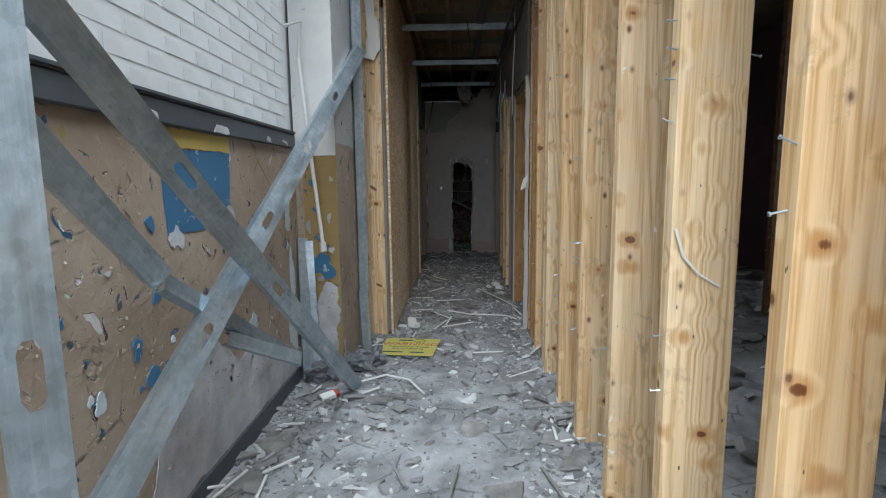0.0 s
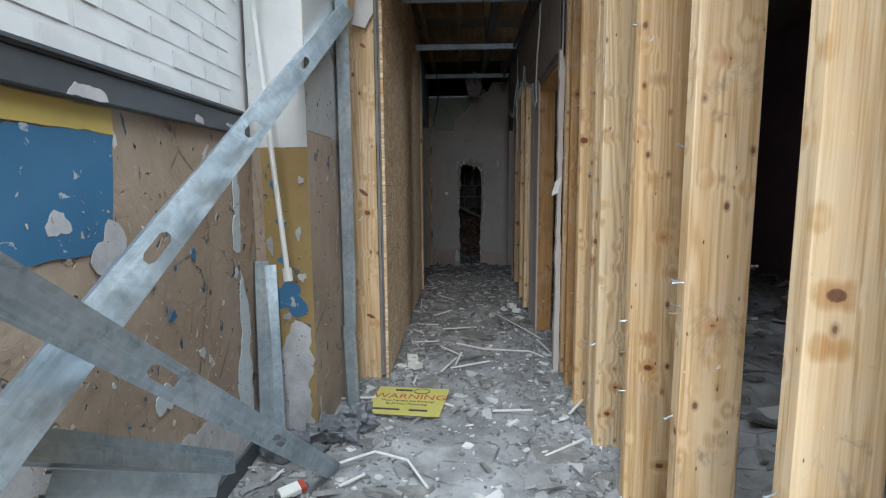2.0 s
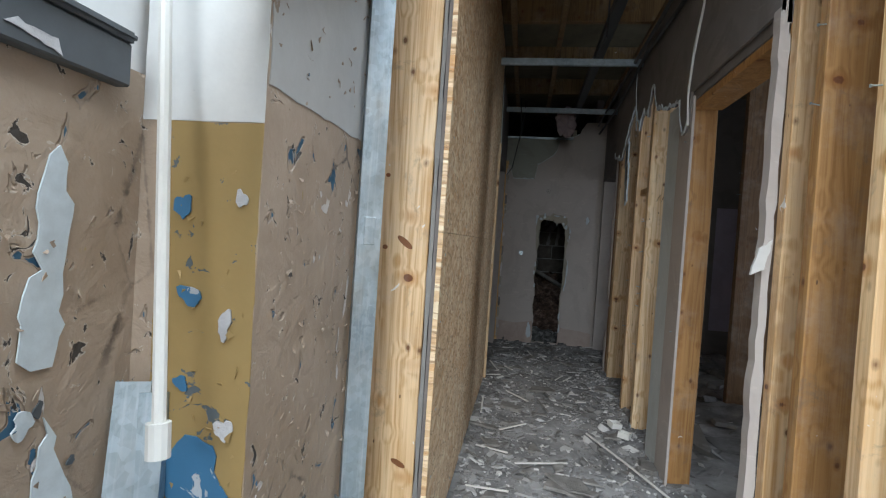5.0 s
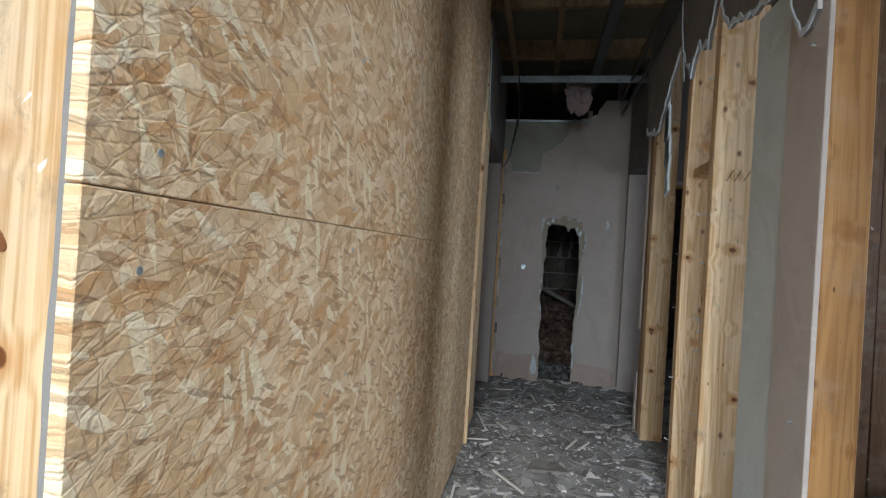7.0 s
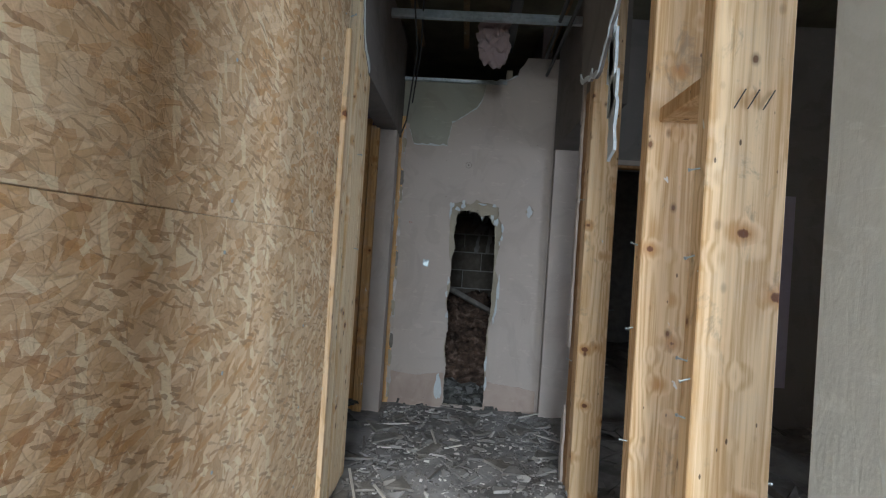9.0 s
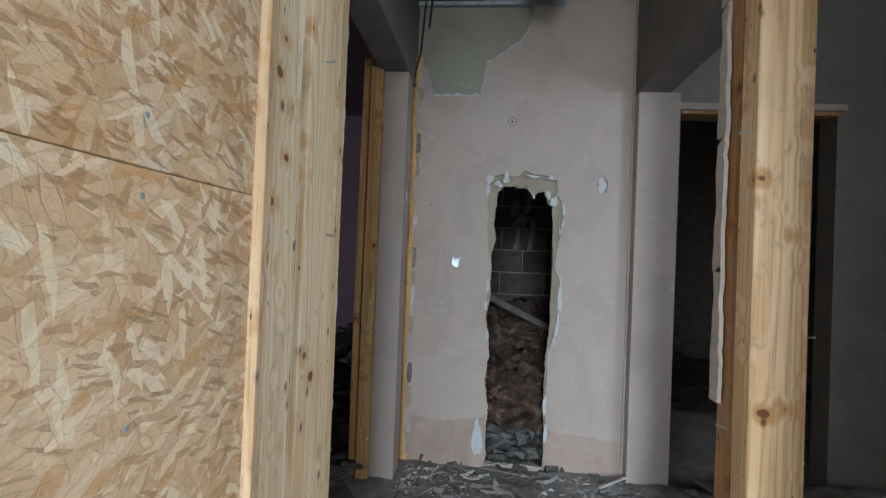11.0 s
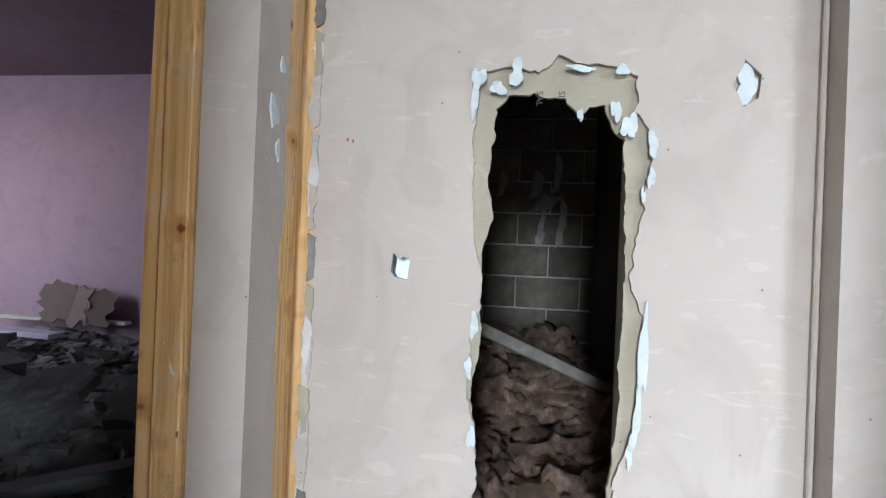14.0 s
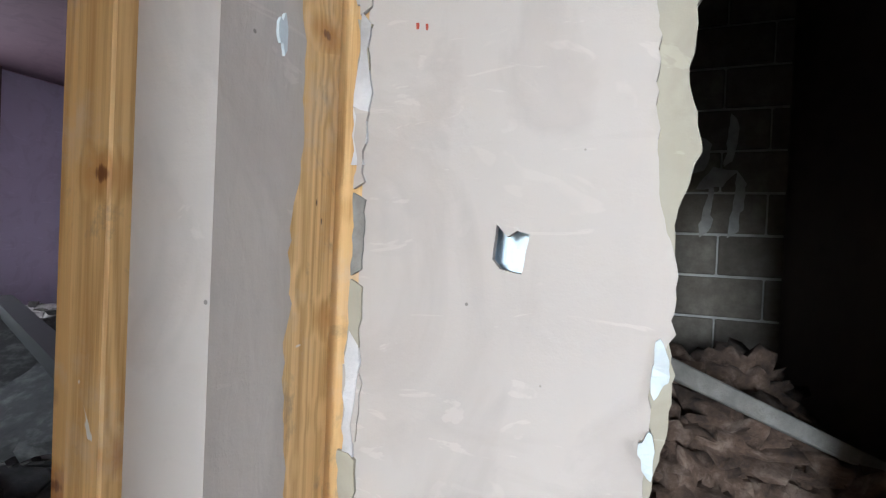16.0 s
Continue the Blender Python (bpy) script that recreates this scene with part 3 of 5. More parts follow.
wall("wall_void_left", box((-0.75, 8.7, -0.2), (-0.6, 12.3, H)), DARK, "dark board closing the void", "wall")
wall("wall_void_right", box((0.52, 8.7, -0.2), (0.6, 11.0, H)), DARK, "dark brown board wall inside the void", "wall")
# The gap in this sheet is out of view, cut for the overhead lamp.
wall("ceiling", sheet(rect(-7.6, 4.2, -3.2, 12.6), [rect(-0.85, 0.45, -0.25, 3.65)], 0.15, on_z(H)), ROOFWOOL, "dark underside of the roof lining between joists", "ceiling")

# Lilac sheets paint where window daylight falls on the darker walls.
wall("wall_right_lilac", sheet(rect(5.31, 5.75, 0.05, 2.75), [], 0.004, on_x(3.795)), LILAC, "lilac part of the wall beside the window, kept pale as daylit", "wall")
wall("wall_right_far_lilac", sheet(rect(1.9, 2.4, 0.35, 1.75), [], 0.004, on_y(8.495)), LILAC, "pale lilac patch that paints daylight on the far wall", "wall")

# end wall of the corridor: two layers of board with a broken hole
hole = torn([(-0.085, 0.02), (0.235, 0.02), (0.237, 0.22), (0.224, 0.38), (0.235, 0.64), (0.264, 0.73), (0.292, 0.89), (0.283, 1.0), (0.253, 1.07), (0.261, 1.16), (0.276, 1.29), (0.285, 1.4), (0.245, 1.46), (0.252, 1.54), (0.225, 1.555), (0.13, 1.57), (0.075, 1.592), (0.03, 1.55), (-0.03, 1.565), (-0.118, 1.56), (-0.11, 1.43), (-0.114, 1.29), (-0.105, 1.16), (-0.083, 1.08), (-0.08, 1.0), (-0.095, 0.95), (-0.107, 0.8), (-0.08, 0.6), (-0.1, 0.46), (-0.08, 0.3)], 0.012, 0.008, 3)
hole2 = torn([(-0.083, 0.02), (0.232, 0.02), (0.22, 0.38), (0.231, 0.7), (0.24, 1.0), (0.236, 1.3), (0.232, 1.4), (0.2, 1.43), (0.185, 1.48), (0.15, 1.475), (0.125, 1.455), (0.095, 1.495), (0.022, 1.508), (-0.037, 1.502), (-0.066, 1.47), (-0.074, 1.38), (-0.079, 1.31), (-0.062, 1.22), (-0.085, 1.1), (-0.078, 0.95), (-0.1, 0.8), (-0.077, 0.6), (-0.095, 0.46), (-0.078, 0.3)], 0.011, 0.006, 5)
top = [(-0.43, 1.99), (-0.17, 1.985), (-0.15, 2.16), (-0.03, 2.24), (0.065, 2.33), (0.095, 2.50), (0.236, 2.50), (0.33, 2.55), (0.36, 2.66), (0.40, 2.69), (0.615, 2.69)]
ragged = torn([(-0.50, 2.15), (-0.47, 2.14), *top[:-2]], 0.03, 0.012, 8, closed=False)
outline = [(-0.50, -0.05), (0.63, -0.05), (0.63, 2.69), (0.40, 2.69)] + ragged[::-1]
socket_hole = torn([(-0.301, 1.074), (-0.29, 1.062), (-0.262, 1.057), (-0.253, 1.108), (-0.27, 1.112), (-0.282, 1.104), (-0.297, 1.12)], 0.012, 0.0025, 2)
spot = torn([(0.45, 1.52), (0.475, 1.47), (0.505, 1.49), (0.51, 1.54), (0.475, 1.575)], 0.02, 0.004, 9)
wall_end = wall("wall_end", sheet(outline, [hole, socket_hole, spot], 0.0125, on_y(8.55)), SKIM, "skimmed plasterboard end wall with a tall broken hole", "wall")
part("inner_board", sheet(rect(-0.53, 0.63, 1.75, 2.48), [], 0.0125, on_y(8.564)), GREENBOARD, wall_end, "grey-green board under the torn skim")
part("inner_board", sheet(rect(-0.53, 0.63, -0.05, 1.748), [hole2, rect(-0.315, -0.24, 1.05, 1.125)], 0.0125, on_y(8.566)), BUFF, wall_end, "buff paper layer round the broken hole")
for x, text in ((0.028, "SAL"), (0.078, "SI")):
    cu = bpy.data.curves.new("stamp", "FONT")
    cu.body, cu.size, cu.extrude = text, 0.022, 0.0004
    tmp = new("stamp_curve", cu)
    me = bpy.data.meshes.new_from_object(tmp.evaluated_get(bpy.context.evaluated_depsgraph_get()))
    bpy.data.objects.remove(tmp)
    me.materials.clear()
    link("stamp", me, INK, wall_end, "printed grey letters").matrix_local = pose(x, 8.5655, 1.512, 90, 90, 0)
part("top_trim", box((-0.53, 8.53, 2.475), (0.25, 8.56, 2.497)), STEEL, wall_end, "thin metal edge trim")
part("stud", box((0.246, 8.58, 0), (0.29, 8.67, 2.6), 0.002), BUFF, wall_end)

# Pink ceiling; the plum tone carries its shade.
wall("ceiling_left_room", box((-7.2, 3.87, 2.9), (-0.76, 12.298, 2.92)), PINKDARK, "pink ceiling of the side room, darkened to plum for shade", "ceiling")
# Pale lilac sheet paints the daylit stretch of the outer wall.
wall("wall_left_room_lilac", sheet(torn([(11.42, -0.1), (12.295, -0.1), (12.295, 2.89), (11.42, 2.89)], 0.06, 0.008, 17), [], 0.004, on_x(-7.199)), LILAC, "strip of the outer wall brightened to lilac for daylight", "wall")
wall("wall_left_room_pier", box((-7.195, 11.05, -0.1), (-7.05, 11.40, 2.895), 0.006), DARK, "dark bare brick pier beside the lilac wall", "wall")
# left side beyond the boarded stretch: doorway into the side room
wall("wall_left_return", sheet([(8.31, -0.1)] + torn([(8.45, -0.1), (8.445, 0.5), (8.43, 0.9), (8.45, 1.3), (8.44, 2.03)], 0.015, 0.009, 41, closed=False) + [(8.31, 2.03)], [], 0.121, on_x(-0.651)), SKIM, "plastered wall end beside the side-room doorway", "wall")
lh = torn([(6.95, 2.6), (7.02, 2.3), (7.1, 2.12), (7.25, 2.03)], 0.03, 0.015, 4, closed=False) + [(8.545, 2.03), (8.545, 2.75), (6.95, 2.75)]
wall("wall_left_header", sheet(lh, [], 0.14, on_x(-0.67)), BOARD, "grey board bulkhead with torn edges over the doorway", "wall")
wall("wall_left_behind_boards", sheet(rect(4.07, 6.74, -0.1, 2.8), [], 0.012, on_x(-0.72)), BOARD, "plasterboard backing of the boarded partition", "wall")

# right side: torn header boards and door reveals
wall("wall_right_header_far", sheet(rect(7.3, 8.545, 1.99, 2.8), [], 0.16, on_x(0.632)), BOARD, "grey plasterboard bulkhead over the wide opening", "wall")
wall("wall_right_return", sheet(rect(0.636, 0.84, -0.1, 1.99), [], 0.08, on_y(8.475)), SKIM, "plastered wall end beside the dark doorway", "wall")
r1 = [(4.1, 2.75), (4.1, 2.02), (5.02, 2.02)] + torn([(5.04, 1.86), (5.12, 1.82), (5.2, 2.0), (5.4, 2.05), (5.7, 2.1), (5.86, 2.3), (5.95, 2.12), (6.1, 2.2), (6.2, 2.08), (6.4, 2.3), (6.6, 2.2), (6.85, 1.98), (7.1, 2.02), (7.25, 2.06)], 0.03, 0.018, 6, closed=False) + [(7.29, 2.75)]
wall("wall_right_header", sheet(r1, [], 0.0125, on_x(0.535)), BOARD, "dark plasterboard with ragged torn lower edge", "wall")
wall("wall_right_header_inner", sheet(rect(4.1, 5.06, 1.98, 2.75), [], 0.15, on_x(0.555)), BOARD, "timber and board header over the side doorway", "wall")

def ribbon(pts, width, seed):
    """A narrow torn strip that follows a broken edge."""
    rng = random.Random(seed)
    other = [(u + rng.uniform(-0.3, 0.3) * width, v + width * rng.uniform(0.25, 1.5)) for u, v in pts]
    return pts + other[::-1]


torn_edges = thing("torn_paper_edges", (0, 0, 0), "pale torn gypsum edges along the broken boards", "torn edge")
part("torn_strip", sheet(ribbon(r1[3:-1], 0.022, 1), [], 0.006, on_x(0.528)), GYPSUM, torn_edges)
part("torn_strip", sheet(ribbon(lh[:-3], 0.02, 2), [], 0.006, on_x(-0.529)), GYPSUM, torn_edges)
part("torn_strip", sheet(ribbon(ragged[2:], 0.012, 3), [], 0.003, on_y(8.5465)), GYPSUM, torn_edges)
part("torn_strip", sheet(ribbon([(6.3, 2.1), (6.34, 2.25), (6.4, 2.4), (6.42, 2.6)], 0.02, 4), [], 0.006, on_x(0.524)), GYPSUM, torn_edges)
part("torn_strip", sheet(ribbon([(5.02, 1.85), (5.05, 2.0), (5.0, 2.2), (4.9, 2.4), (4.88, 2.7)], 0.03, 5), [], 0.01, on_x(0.524)), PALE, torn_edges)

# ---- timber studs ----
screw_bm = tube([(0, 0, 0), (-0.028, 0, 0)], 0.0022, 6)
tube([(-0.028, 0, 0), (-0.031, 0, 0)], 0.0045, 6, screw_bm)
SCREW = bpy.data.meshes.new("screw")
screw_bm.to_mesh(SCREW)
SCREW.materials.append(STEEL)
flake_bm = sheet(torn([(-0.02, -0.03), (0.015, -0.025), (0.02, 0.02), (-0.01, 0.035)], 0.01, 0.004, 1), [], 0.004, lambda u, v, w: (w - 0.004, u, v))
FLAKE = bpy.data.meshes.new("plaster_flake")
flake_bm.to_mesh(FLAKE)
FLAKE.materials.append(GYPSUM)


head_bm = tube([(0, 0, 0), (0.0012, 0, 0)], 0.0045, 8)
SCREW_HEAD = bpy.data.meshes.new("screw_head")
head_bm.to_mesh(SCREW_HEAD)
SCREW_HEAD.materials.append(STEEL)
rng0 = random.Random(3)


def stud(x0, x1, y0, y1, z1, seed, material=None, screws=8, label="pale pine wall stud with old screws along its edges", group="studs of the stripped partition", base=-0.02, lean=0.0):
    """A sawn timber upright with screws left in both edges."""
    rng = random.Random(seed)
    st = thing("timber_stud", ((x0 + x1) / 2, (y0 + y1) / 2, base), label, "stud", group, (0, lean, 0))
    hx, hy = (x1 - x0) / 2, (y1 - y0) / 2
    bm = box((-hx, -hy, 0), (hx, hy, z1 - base), 0.003)
    bmesh.ops.subdivide_edges(bm, edges=[e for e in bm.edges if abs(e.verts[0].co.z - e.verts[1].co.z) > 1], cuts=6)
    a, b = rng.uniform(-0.006, 0.006), rng.uniform(-0.005, 0.005)
    for v in bm.verts:
        s = math.sin(v.co.z / (z1 - base) * math.pi)
        v.co.x += a * s
        v.co.y += b * s
    part("timber", bm, material or PINE, st)
    for i in range(screws):
        side = -1 if rng.random() < 0.6 else 1
        o = link("screw", SCREW, None, st)
        o.matrix_local = pose(side * (hx - 0.004), rng.uniform(-hy * 0.5, hy * 0.5), rng.uniform(0.15, z1 - 0.2), rng.uniform(-12, 12), rng.uniform(-25, 25), (0 if side < 0 else 180) + rng.uniform(-14, 14))
        if rng.random() < 0.2:
            f = link("plaster_flake", FLAKE, None, st)
            f.matrix_local = pose(side * (hx + 0.001), 0, o.matrix_local.translation.z, rng.uniform(0, 180), 0, 0 if side < 0 else 180)
    return st


for i, y in enumerate((-1.05, -0.58, -0.1, 0.37, 0.84, 1.31, 1.79, 2.27, 2.70, 3.14, 3.56)):
    stud(0.548, 0.72, y, y + 0.055, 2.75, i + 20, screws=10)
stud(0.56, 0.70, 3.30, 3.345, 2.75, 60, screws=6)
stud(0.56, 0.72, 3.86, 3.91, 2.75, 61, PINE_DARK, 5)
# wall end with a pale plaster edge, and the doorway into the side room
plaster_post = thing("door_post", (0.62, 4.1, -0.02), "timber door post with a chipped pale plaster edge", "post")
part("timber", box((-0.05, -0.05, 0), (0.10, 0.0, 2.75), 0.003), PINE, plaster_post)
part("plaster_edge", sheet(torn([(-0.085, 0.02), (-0.055, 0.02), (-0.055, 2.7), (-0.085, 2.7)], 0.06, 0.005, 12), [], 0.05, lambda u, v, w: (u, w, v)), SKIM, plaster_post, "chipped pale plaster edge")
part("splinter", sheet(torn([(-0.12, 1.16), (-0.08, 1.18), (-0.06, 1.28), (-0.10, 1.25)], 0.02, 0.006, 5), [], 0.012, lambda u, v, w: (u, w - 0.01, v)), PALE, plaster_post, "broken plaster splinter")
stud(0.56, 0.68, 5.05, 5.10, 2.0, 70, PINE_DARK, 2, "brown timber door jamb with nail holes", "")
lin = thing("door_lining", (0.0, 0.0, 0.0), "plastered wall strip between doorway and bare studs", "wall lining")
part("skim_strip", box((0.545, 5.005, -0.02), (0.558, 5.215, 2.0), 0.002), SKIM, lin)
part("green_strip", box((0.548, 5.218, -0.02), (0.560, 5.45, 2.02), 0.002), GREEN_LIT, lin, "grey-green board strip with light put into its pale colour")
part("head", box((0.56, 4.1, 1.94), (0.70, 5.05, 1.978), 0.002), PINE_DARK, lin, "brown timber head board")
stud(0.55, 0.73, 5.84, 5.90, 2.6, 71, None, 9)
stud(0.555, 0.72, 6.24, 6.30, 2.6, 72, None, 8)
stud(0.60, 0.74, 7.20, 7.29, 2.65, 73, None, 4)
stud(0.60, 0.70, 7.30, 7.40, 2.05, 74, PINE_DARK, 2)
nog = thing("timber_noggin", (0.64, 6.07, 1.63), "short timber noggin between two studs", "noggin")
part("timber", box((-0.06, -0.17, -0.022), (0.06, 0.17, 0.022), 0.003), PINE, nog)
edge = thing("plaster_edge", (0, 0, 0), "torn plaster edge on the stud beside the opening", "plaster edge")
for k, z in enumerate((0.02, 0.72, 1.1, 1.5, 1.9)):
    part("torn_strip", sheet(torn([(7.36, z), (7.415, z), (7.41, z + 0.38), (7.365, z + 0.4)], 0.03, 0.010, 30 + k), [], 0.012, on_x(0.586)), SKIM, edge)
for k, (y, z) in enumerate(((6.62, 1.72), (6.66, 1.9), (6.7, 2.05))):
    part("torn_strip", sheet(torn([(y, z - 0.12), (y + 0.08, z - 0.15), (y + 0.1, z + 0.16), (y + 0.02, z + 0.2)], 0.03, 0.014, 40 + k), [], 0.012, on_x(0.55)), GYPSUM, edge)

# left of the corridor: front post, strand board, studs at the side-room doorway
post = stud(-0.87, -0.573, 3.98, 4.06, 2.6, 80, None, 3, "wide pine post with dark knots at the corridor entrance", "")
for x, z, a, b, turn in ((0.065, 1.19, 0.034, 0.011, -38), (-0.005, 1.17, 0.009, 0.008, 0), (-0.01, 1.42, 0.008, 0.007, 0), (0.09, 0.42, 0.028, 0.010, -25), (0.08, 2.05, 0.02, 0.009, -30)):
    ca, sa = math.cos(radians(turn)), math.sin(radians(turn))
    o = part("knot", sheet([(x + a * math.cos(t) * ca - b * math.sin(t) * sa, z + a * math.cos(t) * sa + b * math.sin(t) * ca) for t in [k * math.pi / 10 for k in range(20)]], [], 0.002, lambda u, v, w: (u, -0.0415 + w, v)), KNOT, post, "dark brown oval knot")
for nm, z0, z1 in (("lower", 0.01, 1.212), ("upper", 1.2135, 2.42), ("top", 2.4215, 2.85)):
    p = tagged(part("strand_board_panel", box((-0.538, 3.95, z0), (-0.52, 6.735, z1), 0.0015), OSB), "large strand board sheet screwed to the partition", "board", "strand boards of the partition")
for ob in [o for o in bpy.data.objects if o.name.startswith("strand_board_panel")]:
    zs = [v.co.z for v in ob.data.vertices]
    for y in (4.03, 4.6, 5.2, 5.8, 6.4, 6.69):
        for z in np.linspace(min(zs) + 0.06, max(zs) - 0.06, 5):
            link("screw_head", SCREW_HEAD, None, ob).matrix_world = pose(-0.5195, y + rng0.uniform(-0.02, 0.02), z + rng0.uniform(-0.03, 0.03))
ply = thing("board_edges", (0, 0, 0), "stacked plasterboard edges beside the strand board", "board edge")
part("gypsum_edge", sheet(torn([(-0.570, 0.02), (-0.556, 0.02), (-0.556, 2.5), (-0.571, 2.5)], 0.05, 0.003, 3), [], 0.1, on_y(3.975)), GREYWALL, ply)
part("paper_edge", box((-0.553, 3.97, 0.02), (-0.541, 4.3, 2.5)), BOARD, ply)
for y0, y1, mt in ((6.74, 6.955, PINE_PALE), (6.985, 7.22, PINE_PALE), (7.225, 7.29, PINE_PALE)):
    stud(-0.64, -0.535, y0, y1, 2.7, int(y0 * 100), mt, 4, "pine post at the side-room doorway", "posts of the side-room doorway")
edge2 = thing("plaster_edge", (0, 0, 0), "ragged white plaster edge at the side-room doorway", "plaster edge")
for k in range(7):
    part("torn_strip", sheet(torn([(7.285, 0.05 + k * 0.34), (7.32, 0.05 + k * 0.34), (7.315, 0.34 + k * 0.34), (7.288, 0.36 + k * 0.34)], 0.025, 0.009, 50 + k), [], 0.02, on_x(-0.565)), GYPSUM, edge2)
stud(-0.755, -0.716, 8.302, 8.345, 2.1, 91, PINE_JAMB, 1, "paint-splashed timber door jamb", "")
stud(-0.714, -0.653, 8.285, 8.34, 2.05, 92, PINE_JAMB, 1, "paint-splashed timber door jamb", "")
lath = tagged(part("timber_batten", box((-0.522, 6.70, 0.0), (-0.50, 6.735, 2.05), 0.002), PINE), "thin pale batten along the board's edge", "batten")

# ---- metal studs ----
def metal(a, b, face, label, web=0.07, flange=0.035, slots=None):
    m, n = aim(a, b, face)
    st = thing("metal_stud", (0, 0, 0), label, "metal stud", "loose metal studs")
    st.matrix_world = m
    folded_stud(st, n, web, flange, slots if slots is not None else [s for s in (0.45, 1.05, 1.65, 2.2, 2.8) if s < n - 0.1])
    return st


metal((-0.60, 2.90, 0.0), (-0.775, 0.55, 1.875), (1, -0.7, 0.0), "galvanised metal stud fallen across the wall", 0.075, 0.04, [0.67, 1.33, 2.0, 2.66])
metal((-0.84, 0.27, 0.0), (-0.665, 3.74, 2.165), (1, -0.5, 0.5), "galvanised metal stud leaning against the corridor post", 0.085, 0.045, [0.84, 1.44, 2.04, 2.64, 3.24])
metal((-0.595, 0.66, 0.0), (-0.622, 0.70, 2.6), (1, -0.9, 0), "upright galvanised metal stud with a cable slot", 0.075, 0.045, [0.96, 1.6])
metal((-0.735, 0.5, 1.65), (-0.835, 1.40, 0.955), (1, -0.3, -0.3), "bent galvanised metal track", 0.07, 0.035, [])
metal((-0.835, 1.40, 0.955), (-0.74, 2.28, 0.40), (1, -0.3, 0.5), "bent galvanised metal track", 0.06, 0.03, [])
metal((-0.80, 1.70, 0.69), (-0.64, 1.98, 0.515), (1, -0.3, 0.2), "short cut length of galvanised track", 0.05, 0.025, [])
pier_stud = metal((-0.692, 3.67, 0.42), (-0.695, 3.69, 2.5), (0.5, -1, 0), "galvanised metal stud fixed at the pier with pressed knockouts", 0.068, 0.04, [])
for z in (0.78, 1.5):
    part("knockout", box((-0.016, -0.0022, z - 0.04), (0.016, 0.001, z + 0.04), 0.0012), STEEL, pier_stud, "pressed steel knockout")
metal((-0.66, 3.56, 0.0), (-0.70, 3.665, 0.43), (0.7, -1, 0), "kinked foot of a galvanised metal stud", 0.07, 0.035, [])
metal((-0.93, 3.0, 0.02), (-0.965, 3.12, 0.88), (0.6, -1, 0), "short galvanised stud leaning in the corner", 0.06, 0.03, [])
metal((-0.885, 3.03, 0.02), (-0.93, 3.13, 0.86), (0.3, -1, 0), "short galvanised stud leaning in the corner", 0.05, 0.03, [])

# ---- painted wall details ----
rail = thing("wall_rail", (-1.0, 0.0, 1.425), "dark painted timber rail with a worn top bead along the wall", "rail")
part("board", box((0.0, -3.0, 0.0), (0.03, 3.08, 0.078), 0.004), BAND, rail)
part("top_bead", box((0.0, -3.0, 0.079), (0.040, 3.085, 0.098), 0.007, 2), BAND, rail, "rounded bead along the rail's top")
for y0, n, k in ((0.95, 0.10, 1), (1.62, 0.05, 2), (2.05, 0.14, 3), (2.62, 0.06, 4), (2.85, 0.09, 5)):
    part("worn_patch", sheet(torn([(y0, 0.004 + 0.01 * k % 0.03), (y0 + n, 0.006), (y0 + n * 0.9, 0.03), (y0 + n * 0.2, 0.036)], 0.012, 0.004, 600 + k), [], 0.0025, on_x(0.0295)), GREYPLASTER, rail, "pale scuff worn through the paint")
skirt = tagged(part("baseboard", box((-1.0, -3.0, -0.02), (-0.985, 3.14, 0.09), 0.004), BAND), "dark worn skirting at the wall's foot", "baseboard", kind="structure")


def patch(name, pts, place, material, label, category="paint patch", seed=1, rough=0.012, thick=0.003, step=0.03):
    return tagged(part(name, sheet(torn(pts, step, rough, seed), [], thick, place), material), label, category, kind="structure")


patch("trim_blue_square", [(1.72, 1.045), (2.19, 1.045), (2.235, 1.352), (1.70, 1.352)], on_x(-0.999), BLUE, "old square of chipped blue paint", seed=2, rough=0.006)
patch("trim_yellow_stripe", rect(1.70, 2.237, 1.354, 1.42), on_x(-0.999), YELLOW, "band of yellow paint above the blue square", seed=3, rough=0.002)
patch("trim_white_upper", rect(-1.0, -0.746, 1.385, H), lambda u, v, w: (u, 3.151 - w, v), WHITEPAINT, "white painted upper part of the pier", seed=4, rough=0.002)
patch("trim_ochre", rect(-0.955, -0.746, 0.05, 1.384), lambda u, v, w: (u, 3.151 - w, v), OCHRE, "chipped ochre paint on the pier", seed=5, rough=0.003)
patch("trim_blue_patch", blob(-0.845, 0.70, 0.075, 0.10, 12), lambda u, v, w: (u, 3.146 - w, v), BLUE, "patch of old blue paint showing", seed=6, rough=0.02)
patch("trim_white_patch", [(-0.92, 0.05), (-0.77, 0.08), (-0.76, 0.56), (-0.83, 0.60), (-0.90, 0.46), (-0.93, 0.30)], lambda u, v, w: (u, 3.146 - w, v), GREYPLASTER, "bare white plaster where paint came off", seed=7, rough=0.02)
patch("trim_bare_render", [(-0.2, 0.09), (3.13, 0.09), (3.13, 0.2), (2.6, 0.36), (2.2, 0.42), (1.9, 0.66), (1.7, 0.60), (1.5, 0.2), (1.0, 0.16), (0.3, 0.3), (-0.2, 0.2)], on_x(-0.999), GREYPLASTER, "bare grey render at the wall's foot", seed=8, rough=0.03, step=0.05)
